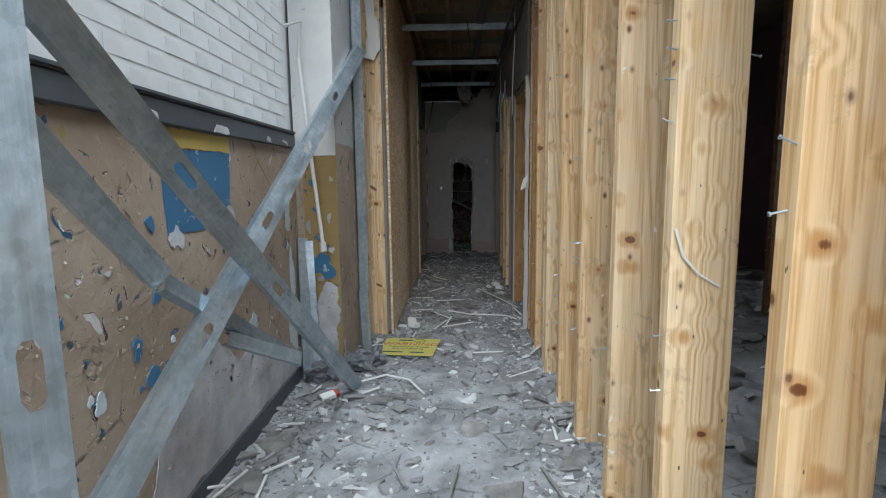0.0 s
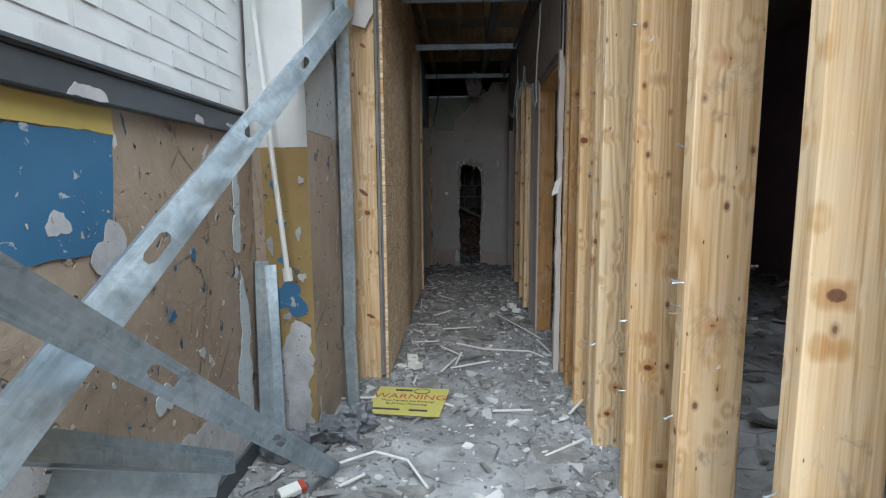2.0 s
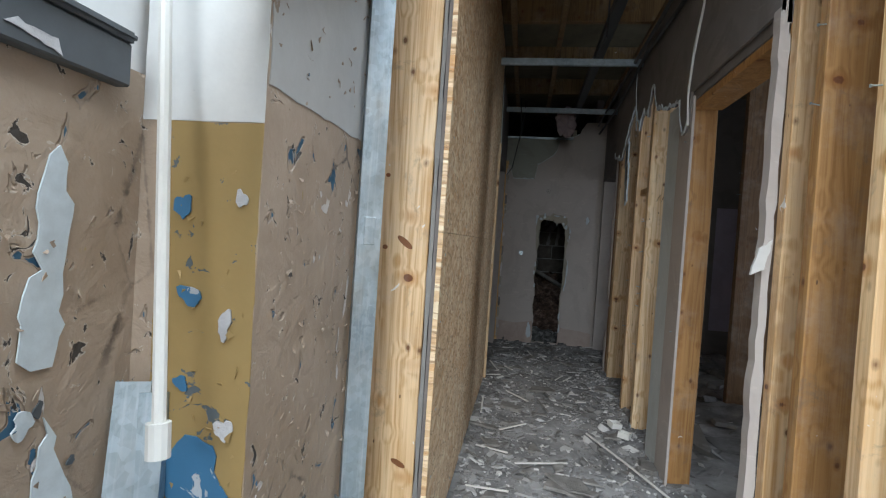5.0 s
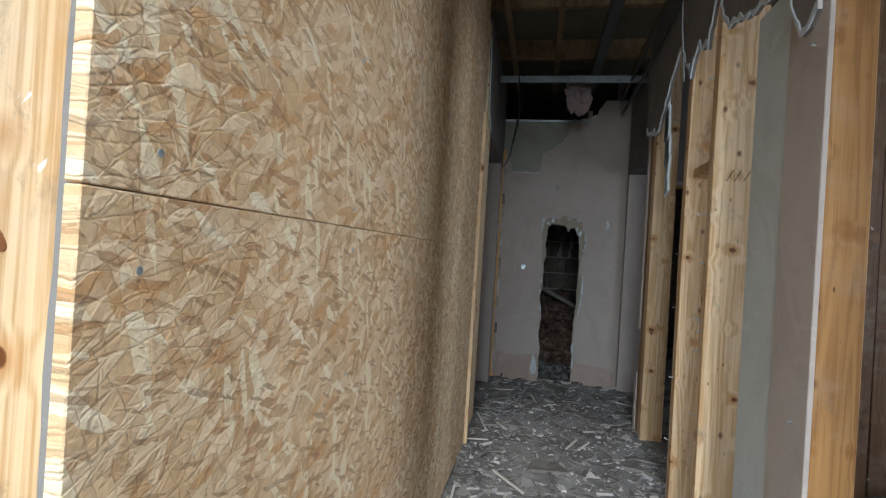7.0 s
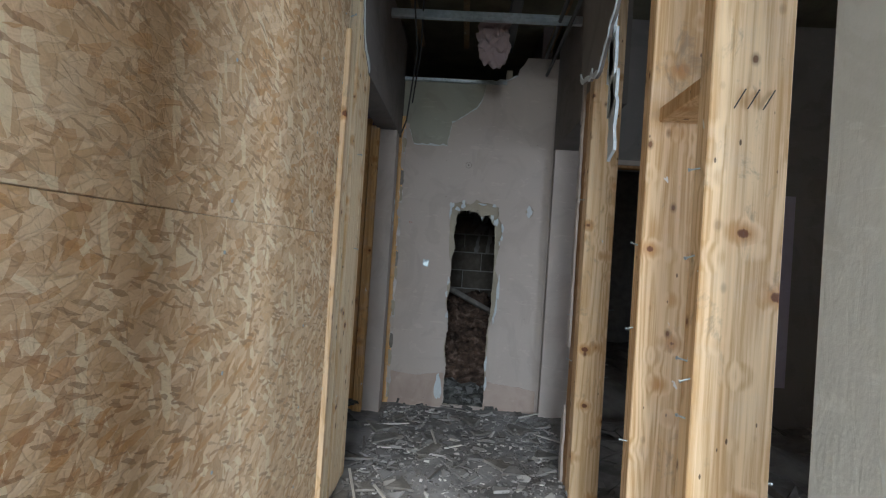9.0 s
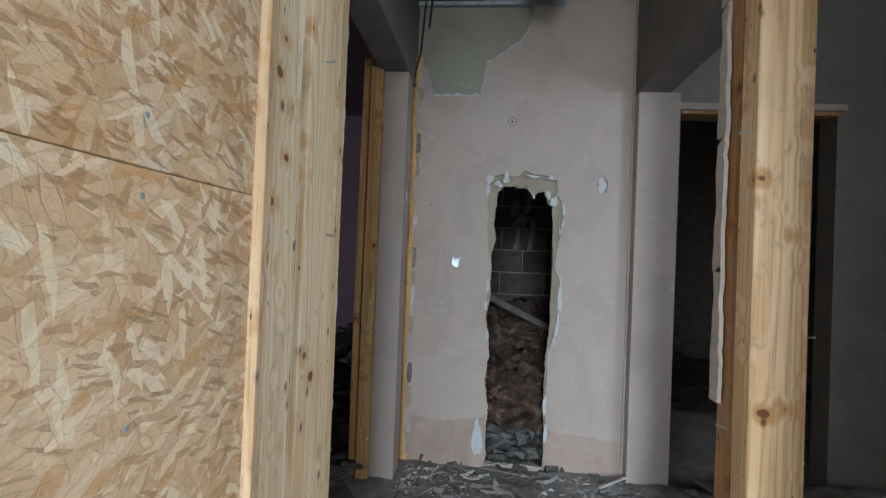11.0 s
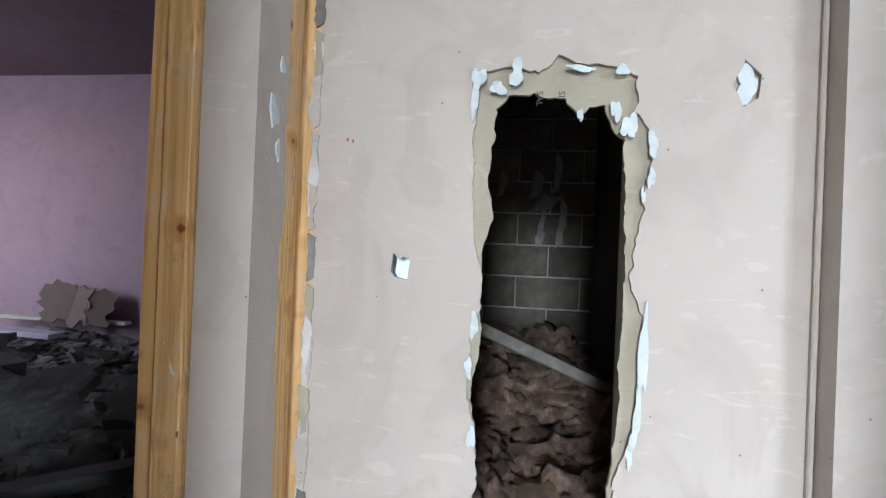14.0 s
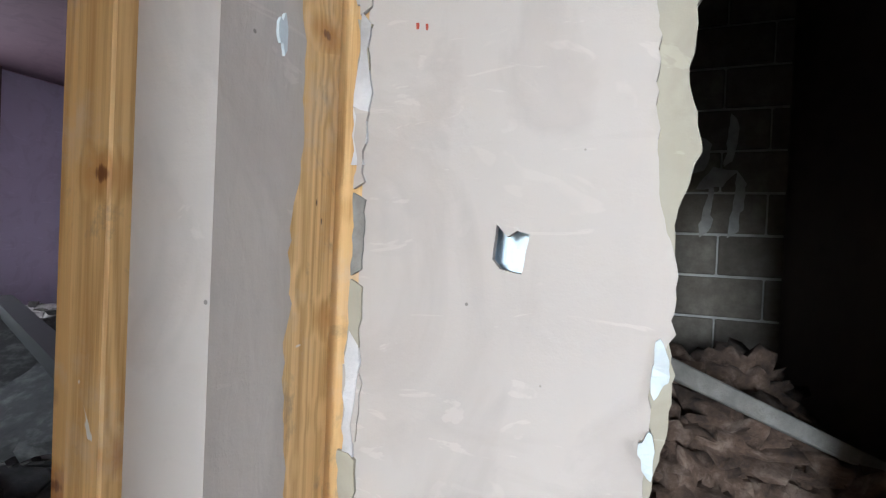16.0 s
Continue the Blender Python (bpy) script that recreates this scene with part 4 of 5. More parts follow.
for k, (y, z, s, mt) in enumerate(((2.93, 0.86, 0.02, GYPSUM), (1.77, 1.035, 0.045, GREYPLASTER), (2.19, 1.05, 0.07, GREYPLASTER), (2.02, 1.13, 0.035, GREYPLASTER), (1.32, 0.62, 0.028, GYPSUM), (1.38, 0.35, 0.025, GYPSUM), (2.62, 0.62, 0.02, GYPSUM), (2.5, 0.22, 0.09, GREYPLASTER), (1.5, 0.72, 0.03, BLUE), (1.62, 0.86, 0.025, BLUE), (1.57, 0.6, 0.04, BLUE), (1.66, 0.6, 0.025, BLUE), (2.45, 0.8, 0.02, BLUE), (1.62, 1.1, 0.025, BLUE), (2.6, 0.98, 0.02, BLUE), (2.38, 0.55, 0.05, GYPSUM))):
    patch("trim_chip", blob(y, z, s, s * 1.15, 70 + k), on_x(-0.998), mt, "chipped spot of bare plaster or older paint", seed=70 + k, rough=s * 0.06, step=s * 0.3)

patch("trim_white_flaking", [(2.90, 0.28), (3.02, 0.2), (3.03, 0.62), (2.99, 0.82), (2.965, 0.86), (2.955, 0.6), (2.90, 0.46)], on_x(-0.998), GYPSUM, "column of bare white plaster where paint flaked", seed=31, rough=0.016, step=0.025)
patch("trim_white_flaking", [(2.915, 0.96), (2.975, 0.94), (2.99, 1.12), (2.97, 1.30), (2.945, 1.25), (2.95, 1.1), (2.92, 1.06)], on_x(-0.998), GYPSUM, "column of bare white plaster where paint flaked", seed=32, rough=0.014, step=0.022)
for k, (x, z, w, h, mt) in enumerate(((-0.90, 1.22, 0.018, 0.03, BLUE), (-0.875, 1.05, 0.03, 0.02, BLUE), (-0.80, 1.0, 0.016, 0.03, GREYPLASTER), (-0.93, 0.95, 0.014, 0.05, GREYPLASTER), (-0.885, 0.88, 0.02, 0.014, BLUE), (-0.79, 0.80, 0.02, 0.025, GREYPLASTER), (-0.91, 0.74, 0.022, 0.02, BLUE), (-0.78, 1.24, 0.012, 0.02, GREYPLASTER), (-0.865, 0.62, 0.02, 0.02, GREYPLASTER), (-0.94, 0.55, 0.012, 0.03, BLUE))):
    patch("trim_chip", blob(x, z, w, h, 820 + k), lambda u, v, w: (u, 3.1455 - w, v), mt, "chipped spot of older paint on the pier", seed=820 + k, rough=0.002, step=0.01)
for k in range(46):
    rk = random.Random(900 + k)
    y, z, r = rk.uniform(1.1, 3.05), rk.uniform(0.3, 1.02), rk.uniform(0.006, 0.014)
    patch("trim_chip", blob(y, z, r, r * rk.uniform(0.8, 1.6), 900 + k), on_x(-0.9985), (BAND, GREYPLASTER, BAND, GYPSUM, BLUE)[k % 5], "small chip where paint has flaked off", seed=900 + k, rough=0.001, step=0.008, thick=0.0025)


def paint_curls(name, label, n, spot_at, face, seed):
    """Curled chips of paint that stand off a wall."""
    rng = random.Random(seed)
    vs, fs = [], []
    for _ in range(n):
        u, z = spot_at(rng)
        k, size = rng.randint(4, 6), rng.uniform(0.004, 0.013)
        base = face(u, z)
        turn = Matrix.Rotation(rng.uniform(0, 6.28), 4, "Z") @ Matrix.Rotation(radians(rng.uniform(12, 45)), 4, "X")
        o = len(vs)
        ring = [(math.cos(a) * size * rng.uniform(0.6, 1.1), math.sin(a) * size * rng.uniform(0.4, 0.9)) for a in sorted(rng.uniform(0, 6.28) for _ in range(k))]
        for h in (0.0, 0.0012):
            vs += [tuple(base @ turn @ Vector((x, y, h + 0.004))) for x, y in ring]
        fs += [tuple(range(o + k - 1, o - 1, -1)), tuple(range(o + k, o + 2 * k))] + [(o + i, o + (i + 1) % k, o + k + (i + 1) % k, o + k + i) for i in range(k)]
    me = bpy.data.meshes.new(name)
    me.from_pydata(vs, [], fs)
    return tagged(link(name, me, PEEL), label, "paint flakes", kind="stuff")


paint_curls("paint_flakes", "curled chips of brown paint on the old wall", 700, lambda r: (r.uniform(0.8, 3.05), 0.25 + 0.95 * r.random() ** 1.3 * (1.0 if r.random() < 0.6 else 0.7)), lambda u, z: pose(-0.999, u, z, 0, 90, 0), 61)
paint_curls("paint_flakes_pier", "curled chips of brown paint on the pier", 240, lambda r: (r.uniform(3.18, 3.84), r.uniform(0.1, 1.9)), lambda u, z: pose(-0.744, u, z, 0, 90, 0), 62)
paint_curls("paint_flakes_front", "curled chips of ochre paint on the pier", 70, lambda r: (r.uniform(-0.94, -0.76), r.uniform(0.1, 1.3)), lambda u, z: pose(u, 3.147, z, 90, 0, 0), 63).data.materials[0] = OCHRE
patch("trim_grey_upper", rect(3.155, 3.855, 1.46, H), lambda u, v, w: (-0.746 + w, u, v), WHITEGREY, "grey-white paint on the upper side of the pier", seed=33, rough=0.004)
pipe = thing("conduit_pipe", (0, 0, 0), "white plastic conduit with a round end cap", "pipe")
part("pipe", tube([(-0.99, 3.06, 2.12), (-0.90, 3.06, 2.14), (-0.93, 3.08, 1.95), (-0.87, 3.04, 1.4), (-0.80, 2.98, 0.85)], 0.011, 10), PVC, pipe)
part("end_cap", tube([(-0.803, 2.982, 0.87), (-0.797, 2.977, 0.815)], 0.019, 12), PVC, pipe)
flag = thing("hanging_plaster", (0, 0, 0), "torn piece of plasterboard hanging above the post", "plaster")
part("board", sheet(torn([(-0.70, 2.14), (-0.62, 2.12), (-0.57, 2.2), (-0.58, 2.35), (-0.62, 2.6), (-0.68, 2.6), (-0.66, 2.3)], 0.03, 0.01, 14), [], 0.015, on_y(3.955)), PALE, flag)

# ---- fittings on the end wall ----
soc = thing("back_box", (-0.278, 8.57, 1.09), "galvanised electrical back box sunk in the plaster", "back box")
part("box_back", box((-0.037, 0.03, -0.037), (0.037, 0.033, 0.037)), STEEL, soc)
for a, b in (((-0.037, -0.004, -0.037), (-0.034, 0.03, 0.037)), ((0.034, -0.004, -0.037), (0.037, 0.03, 0.037)), ((-0.034, -0.004, -0.037), (0.034, 0.03, -0.034)), ((-0.034, -0.004, 0.034), (0.034, 0.03, 0.037))):
    part("box_side", box(a, b), STEEL, soc)
ring = thing("pencil_ring", (0.0, 8.549, 1.85), "drawn ring round a drilled hole", "mark")
part("ring_line", tube([(0.022 * math.cos(a), 0, 0.022 * math.sin(a)) for a in [k * math.pi / 12 for k in range(25)]], 0.0012, 5), INK, ring)
part("hole_mark", tube([(0, 0.001, 0), (0, -0.001, 0)], 0.006, 8), INK, ring)
patch("trim_water_stain", [(-0.50, 0.0), (-0.08, 0.0), (-0.085, 0.26), (-0.3, 0.23), (-0.50, 0.25)], lambda u, v, w: (u, 8.551 - w, v), SKIM_DIRT, "brown damp tide mark at the wall's foot", seed=21, rough=0.006, thick=0.0025)
patch("trim_water_stain", [(0.225, 0.0), (0.61, 0.0), (0.61, 0.17), (0.4, 0.2), (0.225, 0.22)], lambda u, v, w: (u, 8.551 - w, v), SKIM_DIRT, "brown damp tide mark at the wall's foot", seed=22, rough=0.006, thick=0.0025)
rng = random.Random(5)
tagged(part("filler_lump", sheet(blob(0.482, 1.522, 0.03, 0.045, 77, 14), [], 0.01, on_y(8.556)), GYPSUM), "pale plaster lump in a chipped hole", "plaster")
flk = thing("torn_board_flakes", (0, 0, 0), "loose blue-white gypsum flakes round the broken hole", "flakes")
for k, (x, z, w, h) in enumerate(((-0.108, 1.535, 0.018, 0.03), (-0.115, 1.48, 0.009, 0.045), (-0.062, 1.512, 0.018, 0.02), (-0.02, 1.545, 0.02, 0.033), (0.125, 1.556, 0.035, 0.008), (0.215, 1.55, 0.02, 0.012), (0.205, 1.46, 0.012, 0.03), (0.236, 1.425, 0.018, 0.035), (0.127, 1.45, 0.007, 0.017), (0.287, 1.385, 0.010, 0.04), (0.285, 1.31, 0.008, 0.03), (0.27, 1.27, 0.006, 0.02), (0.283, 0.92, 0.011, 0.12), (0.275, 0.78, 0.010, 0.07), (0.262, 0.70, 0.010, 0.04), (-0.095, 0.96, 0.012, 0.03), (-0.105, 0.86, 0.011, 0.025), (-0.092, 0.7, 0.010, 0.03), (0.225, 0.35, 0.010, 0.07), (-0.125, 0.15, 0.026, 0.13), (0.233, 0.2, 0.012, 0.05))):
    bm = sheet(blob(x, z, w, h, 90 + k, 22), [], 0.005, on_y(8.5435))
    for v in bm.verts:
        v.co.y += 0.010 * noise.noise((v.co.x * 30, k * 2.0, v.co.z * 30)) - 0.003
    part("flake", bm, GYPSUM, flk)
crk = thing("corner_crack", (0, 0, 0), "torn strip in the wall corner showing brown timber", "crack")
part("timber", box((-0.60, 8.40, 0.0), (-0.545, 8.552, 2.2), 0.004), PINE_JAMB, crk)
part("timber", box((-0.56, 8.554, 0.0), (-0.497, 8.5635, 2.2), 0.002), PINE_JAMB, crk)
for k in (0, 2, 3, 5, 6, 8):
    z = 0.05 + k * 0.23
    part("torn_strip", sheet(torn([(-0.518, z), (-0.497, z), (-0.494, z + 0.2), (-0.51, z + 0.22)], 0.02, 0.008, 110 + k), [], 0.004, on_y(8.5455)), GYPSUM if k % 3 == 1 else GREYPLASTER, crk)
for k, (y, z, w, h) in enumerate(((8.379, 1.41, 0.022, 0.036), (8.402, 1.335, 0.008, 0.028), (8.41, 1.52, 0.010, 0.02))):
    part("flake", sheet(blob(y, z, w, h, 130 + k, 20), [], 0.004, on_x(-0.5295)), GYPSUM, crk)
for k in range(16):
    rk = random.Random(700 + k)
    z = 0.04 + k * 0.125
    part("broken_edge", sheet(torn([(-0.512, z), (-0.494, z + 0.01), (-0.492, z + 0.11), (-0.512 - rk.uniform(0, 0.012), z + 0.12)], 0.014, 0.006, 720 + k), [], 0.006, on_y(8.5435 + rk.uniform(0, 0.004))), (BUFF, SKIM, BUFF, SLAB, SKIM)[k % 5], crk)
bead = tagged(part("corner_bead", box((0.622, 8.535, 0.0), (0.634, 8.55, 2.69), 0.003), SKIM), "plastered corner bead at the wall's edge", "bead", kind="structure")
tagged(part("trim_door_head", box((0.84, 8.488, 1.91), (1.64, 8.50, 1.945), 0.002), SKIM), "chipped pale plaster edge over the doorway", "trim", kind="structure")
head = tagged(part("door_frame_head", box((0.85, 8.485, 1.885), (1.62, 8.56, 1.905), 0.003), PINE_DARK), "worn brown head of an empty doorway", "frame", kind="structure")

# ---- behind the hole ----
wool = thing("insulation_heap", (0, 0, 0), "heap of matted brown mineral wool", "insulation")
for k in range(28):
    bm = bmesh.new()
    bmesh.ops.create_icosphere(bm, subdivisions=4, radius=1.0)
    c = Vector((rng.uniform(-0.35, 0.38), rng.uniform(8.86, 9.8), 0.05 + rng.uniform(0.0, 0.42)))
    c.z = 0.22 + 0.42 * (c.y - 8.8) + rng.uniform(-0.05, 0.05)
    sc = Vector((rng.uniform(0.14, 0.22), rng.uniform(0.14, 0.22), rng.uniform(0.09, 0.14)))
    for v in bm.verts:
        n = noise.fractal(v.co * 2.6 + Vector((k * 3.1, 0, 0)), 0.45, 2.2, 6)
        v.co = c + Vector([v.co[i] * sc[i] for i in range(3)]) * (1 + 0.55 * n)
    for f in bm.faces:
        f.smooth = True
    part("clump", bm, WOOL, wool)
plank = thing("fallen_board", (0, 0, 0), "grimy white board fallen across the void", "board")
m, n = aim((-0.17, 9.02, 0.905), (0.50, 9.54, 0.545))
plank.matrix_world = m
part("board", box((-0.03, -0.02, 0), (0.03, 0.02, n), 0.004), SLAB, plank)

for k, (x, z) in enumerate(((-0.422, 1.39), (-0.408, 1.387))):
    tagged(part("red_mark", tube([(x, 8.551, z - 0.004), (x, 8.549, z + 0.004)], 0.0025 - 0.0005 * k, 6), RED), "small red crayon mark on the plaster", "mark")
tagged(part("plastic_string", tube([(0.552, 1.303, 1.10), (0.572, 1.297, 1.03), (0.61, 1.292, 0.985), (0.668, 1.298, 0.95)], 0.0035, 6), PVC), "white plastic string hanging across a stud", "string")
gap = thing("gap_filling", (0, 0, 0), "flaking white and blue old plaster between two posts", "plaster")
for k in range(12):
    z = 0.03 + k * 0.2
    part("flaked_patch", sheet(torn([(6.95, z), (6.99, z), (6.99, z + 0.19), (6.95, z + 0.2)], 0.03, 0.008, 300 + k), [], 0.01, on_x(-0.56)), (GYPSUM, PEELBLUE, WHITEPAINT, PEELBLUE)[k % 4 if k < 8 else 2], gap)

# ---- ceiling grid, cables and debris overhead ----
for k, (y, z, w) in enumerate(((3.2, 2.72, 0.06), (5.12, 2.68, 0.055), (6.25, 2.60, 0.05), (7.75, 2.62, 0.05))):
    ch = thing("ceiling_channel", (-0.53, y, z), "galvanised ceiling channel across the corridor", "channel", "ceiling channels")
    folded_stud(ch, 1.16, w, 0.03, (), pose(0, 0, 0, 0, 90, 0) @ pose(0, 0, 0, 0, 0, 0))
run = thing("ceiling_runner", (0, 0, 0), "dark metal runner along the ceiling", "runner")
part("bar", box((0.20, 3.0, 2.70), (0.27, 8.5, 2.76), 0.004), STEELDULL, run)
for k, y in enumerate((3.4, 4.3, 5.2, 6.1, 7.0, 7.9)):
    j = tagged(part("ceiling_joist", box((-0.95, y, 2.84), (0.95, y + 0.05, 3.0), 0.003), DECK), "old dusty roof joist", "joist", "roof joists")
for k, x in enumerate((-0.45, -0.1, 0.55)):
    j = tagged(part("ceiling_lath", box((x, 3.0, 2.80), (x + 0.04, 8.7, 2.838), 0.002), DECK), "thin dusty ceiling lath", "lath", "ceiling laths")
for k, pts in enumerate(([(0.50, 3.5, 2.62), (0.52, 4.6, 2.55), (0.50, 6.0, 2.57), (0.53, 7.4, 2.52), (0.54, 8.5, 2.55)], [(0.47, 4.2, 2.66), (0.46, 5.5, 2.58), (0.49, 7.0, 2.62), (0.5, 8.3, 2.6)])):
    c = tagged(part("conduit", tube(pts, 0.012, 8), STEELDULL), "steel conduit hung along the ceiling", "conduit")
for k, pts in enumerate(([(-0.38, 7.6, 2.7), (-0.36, 7.8, 2.4), (-0.44, 8.1, 2.05), (-0.5, 8.3, 2.0)], [(-0.33, 7.7, 2.7), (-0.35, 7.9, 2.45), (-0.42, 8.2, 2.2)], [(0.1, 5.0, 2.7), (0.15, 5.4, 2.45), (0.18, 6.1, 2.62)])):
    cv = tagged(part("cable", tube(pts, 0.005, 6), BLACK), "black cable hanging from the ceiling", "cable")
bm = bmesh.new()
bmesh.ops.create_icosphere(bm, subdivisions=4, radius=1.0)
for v in bm.verts:
    n = noise.fractal(v.co * 1.6, 0.7, 2.2, 4)
    v.co = Vector((0.13, 7.95, 2.55)) + Vector((v.co.x * 0.10, v.co.y * 0.06, v.co.z * 0.14)) * (1 + 0.6 * n)
tagged(part("hanging_rag", bm, CLOTH), "pale pinkish rag hanging from the ceiling grid", "rag")

marks = thing("pencil_tally", (0, 0, 0), "three dark pencil strokes on a stud", "mark")
for x in (0.612, 0.642, 0.676):
    part("stroke", tube([(x - 0.012, 5.8375, 1.535), (x + 0.012, 5.8375, 1.58)], 0.0016, 5), INK, marks)
pk = thing("cigarette_packet", (-0.73, 2.72, 0.03), "crushed white packet with a red end on the rubble", "packet", "", (8, -6, 35))
part("carton", box((-0.05, -0.028, -0.01), (0.03, 0.028, 0.012), 0.002), PVC, pk)
part("lid", box((0.031, -0.028, -0.01), (0.052, 0.028, 0.012), 0.002), RED, pk, "red lid end")
for k, (x, y, rz) in enumerate(((0.43, 5.78, 20), (0.46, 5.60, 65), (-0.40, 4.25, 10), (-0.37, 4.12, 50))):
    bx = thing("plastic_box", (x, y, 0.035), "small white plastic socket box on the floor", "box", "plastic boxes on the floor", (4, 6, rz))
    part("base", box((-0.035, -0.035, -0.02), (0.035, 0.035, -0.016)), PVC, bx)
    for a, b in (((-0.035, -0.035, -0.016), (-0.031, 0.035, 0.015)), ((0.031, -0.035, -0.016), (0.035, 0.035, 0.015)), ((-0.031, -0.035, -0.016), (0.031, -0.031, 0.015)), ((-0.031, 0.031, -0.016), (0.031, 0.035, 0.015))):
        part("side", box(a, b), PVC, bx)
for k, pts in enumerate(([(0.22, 5.55, 0.03), (0.4, 5.1, 0.035), (0.55, 4.72, 0.03)], [(-0.62, 2.9, 0.03), (-0.45, 3.0, 0.04), (-0.3, 2.95, 0.03), (-0.2, 2.75, 0.03)], [(-0.1, 4.6, 0.03), (0.1, 4.45, 0.035), (0.42, 4.42, 0.03), (0.5, 4.3, 0.03)])):
    tagged(part("plastic_bead", tube(pts, 0.006, 6), PALE), "long pale plaster bead lying on the floor", "bead")
duct = thing("crumpled_duct", (0, 0, 0), "crumpled dark grey sheeting at the pier's foot", "sheeting")
for k in range(5):
    bm = bmesh.new()
    bmesh.ops.create_icosphere(bm, subdivisions=3, radius=1.0)
    c = Vector((-0.86 + 0.07 * k, 3.02 - 0.04 * (k % 2) + 0.07 * k, 0.05))
    for v in bm.verts:
        n = noise.fractal(v.co * 2.0 + Vector((k * 5.0, 1, 0)), 0.7, 2.1, 4)
        v.co = c + Vector((v.co.x * 0.09, v.co.y * 0.07, v.co.z * 0.06)) * (1 + 0.6 * n)
    part("fold", bm, SHEETING, duct)

# ---- warning sign ----
sign = thing("warning_sign", (-0.36, 3.55, 0.035), "yellow plastic warning sign lying on the rubble", "sign", "", (3, -1, -8))
part("plate", box((-0.205, -0.16, -0.002), (0.205, 0.16, 0.002), 0.001), SIGN, sign)


def words(text, size, x, y, material, parent, name, wide=1.0):
    cu = bpy.data.curves.new(name, "FONT")
    cu.body, cu.size, cu.align_x, cu.extrude = text, size, "CENTER", 0.0006
    tmp = new(name + "_curve", cu)
    me = bpy.data.meshes.new_from_object(tmp.evaluated_get(bpy.context.evaluated_depsgraph_get()))
    bpy.data.objects.remove(tmp)
    o = link(name, me, material, parent)
    me.materials.clear()
    me.materials.append(material)
    o.matrix_local = pose(x, y, 0.003) @ Matrix.Diagonal((wide, 1, 1, 1))
    return o


words("WARNING", 0.078, 0.0, 0.02, RED, sign, "heading", 1.1)
words("These Premises Are Protected", 0.024, 0.0, -0.015, INK, sign, "line_of_text")
words("By 24 Hour Monitoring", 0.024, 0.0, -0.05, INK, sign, "line_of_text")
for x0, x1, y in ((-0.17, -0.02, -0.115), (0.03, 0.13, -0.115)):
    part("print_bar", box((x0, y, 0.002), (x1, y + 0.018, 0.0028)), INK, sign)
part("print_bar", box((-0.10, 0.11, 0.002), (0.0, 0.13, 0.0028)), INK, sign)
part("print_ring", tube([(0.055 + 0.045 * math.cos(a), 0.115 + 0.03 * math.sin(a), 0.003) for a in [k * math.pi / 12 for k in range(25)]], 0.0022, 5), INK, sign)

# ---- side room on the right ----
# Posts take the darkened pine, which stands in for the room's dimness.
stud(2.58, 2.75, 4.25, 4.31, 2.9, 200, PINE_SHADED, 2, "timber post in the side room with shade put into its dark colour", "posts of the side room")
stud(1.42, 1.56, 3.85, 3.91, 2.9, 201, PINE_SHADED, 2, "timber post in the side room with shade put into its dark colour", "posts of the side room")
stud(1.38, 1.54, 6.5, 6.56, 2.9, 202, PINE_SHADED, 2, "timber post in the side room with shade put into its dark colour", "posts of the side room")
stud(1.56, 1.72, 6.52, 6.58, 2.9, 203, PINE_SHADED, 2, "timber post in the side room with shade put into its dark colour", "posts of the side room")
win = tagged(new("window_1"), "tall dark-framed window with wired glass", "window", kind="structure")
for y0, y1, z0, z1 in ((3.6, 3.66, 0.3, 2.6), (5.24, 5.3, 0.3, 2.6), (3.66, 5.24, 0.3, 0.36), (3.66, 5.24, 2.54, 2.6), (3.66, 5.24, 0.98, 1.03), (3.66, 5.24, 1.98, 2.03), (4.42, 4.47, 0.36, 0.98), (4.42, 4.47, 1.03, 1.98)):
    part("window_frame", box((3.82, y0, z0), (3.87, y1, z1), 0.003), FRAME, win)
pane = part("pane", box((3.84, 3.66, 0.36), (3.848, 5.24, 2.54)), GLASS, win)
pane.visible_shadow = False

# ---- heap in the pink room ----
def loose_beam(a, b, w, h, material, name, label, category):
    m, n = aim(a, b, (0, 0, 1))
    o = thing(name, (0, 0, 0), label, category)
    o.matrix_world = m
    if category == "steel":
        part("web", c_web(n, w, 0.004), material, o)
        for side in (-1, 1):
            part("flange", c_flange(n, side, w, h, 0.012, 0.004), material, o)
    else:
        part("bar", box((-w / 2, -h / 2, 0), (w / 2, h / 2, n), 0.004), material, o)


loose_beam((-2.4, 8.2, 0.24), (-1.12, 9.14, 0.36), 0.09, 0.05, STEELDULL, "steel_length", "dark steel length lying on the rubble heap", "steel")
loose_beam((-3.25, 9.52, 0.72), (-1.80, 8.98, 0.66), 0.085, 0.06, STEELDULL, "steel_length", "dark steel length resting on the heap by the wall", "steel")
loose_beam((-5.5, 12.15, 0.24), (-4.0, 12.2, 0.24), 0.10, 0.03, PALE, "pale_board", "pale board lying at the foot of the pink wall", "board")
loose_beam((-5.7, 11.5, 0.27), (-4.1, 11.45, 0.22), 0.16, 0.05, LILAC, "lilac_board", "lilac painted length of board on the heap", "board")
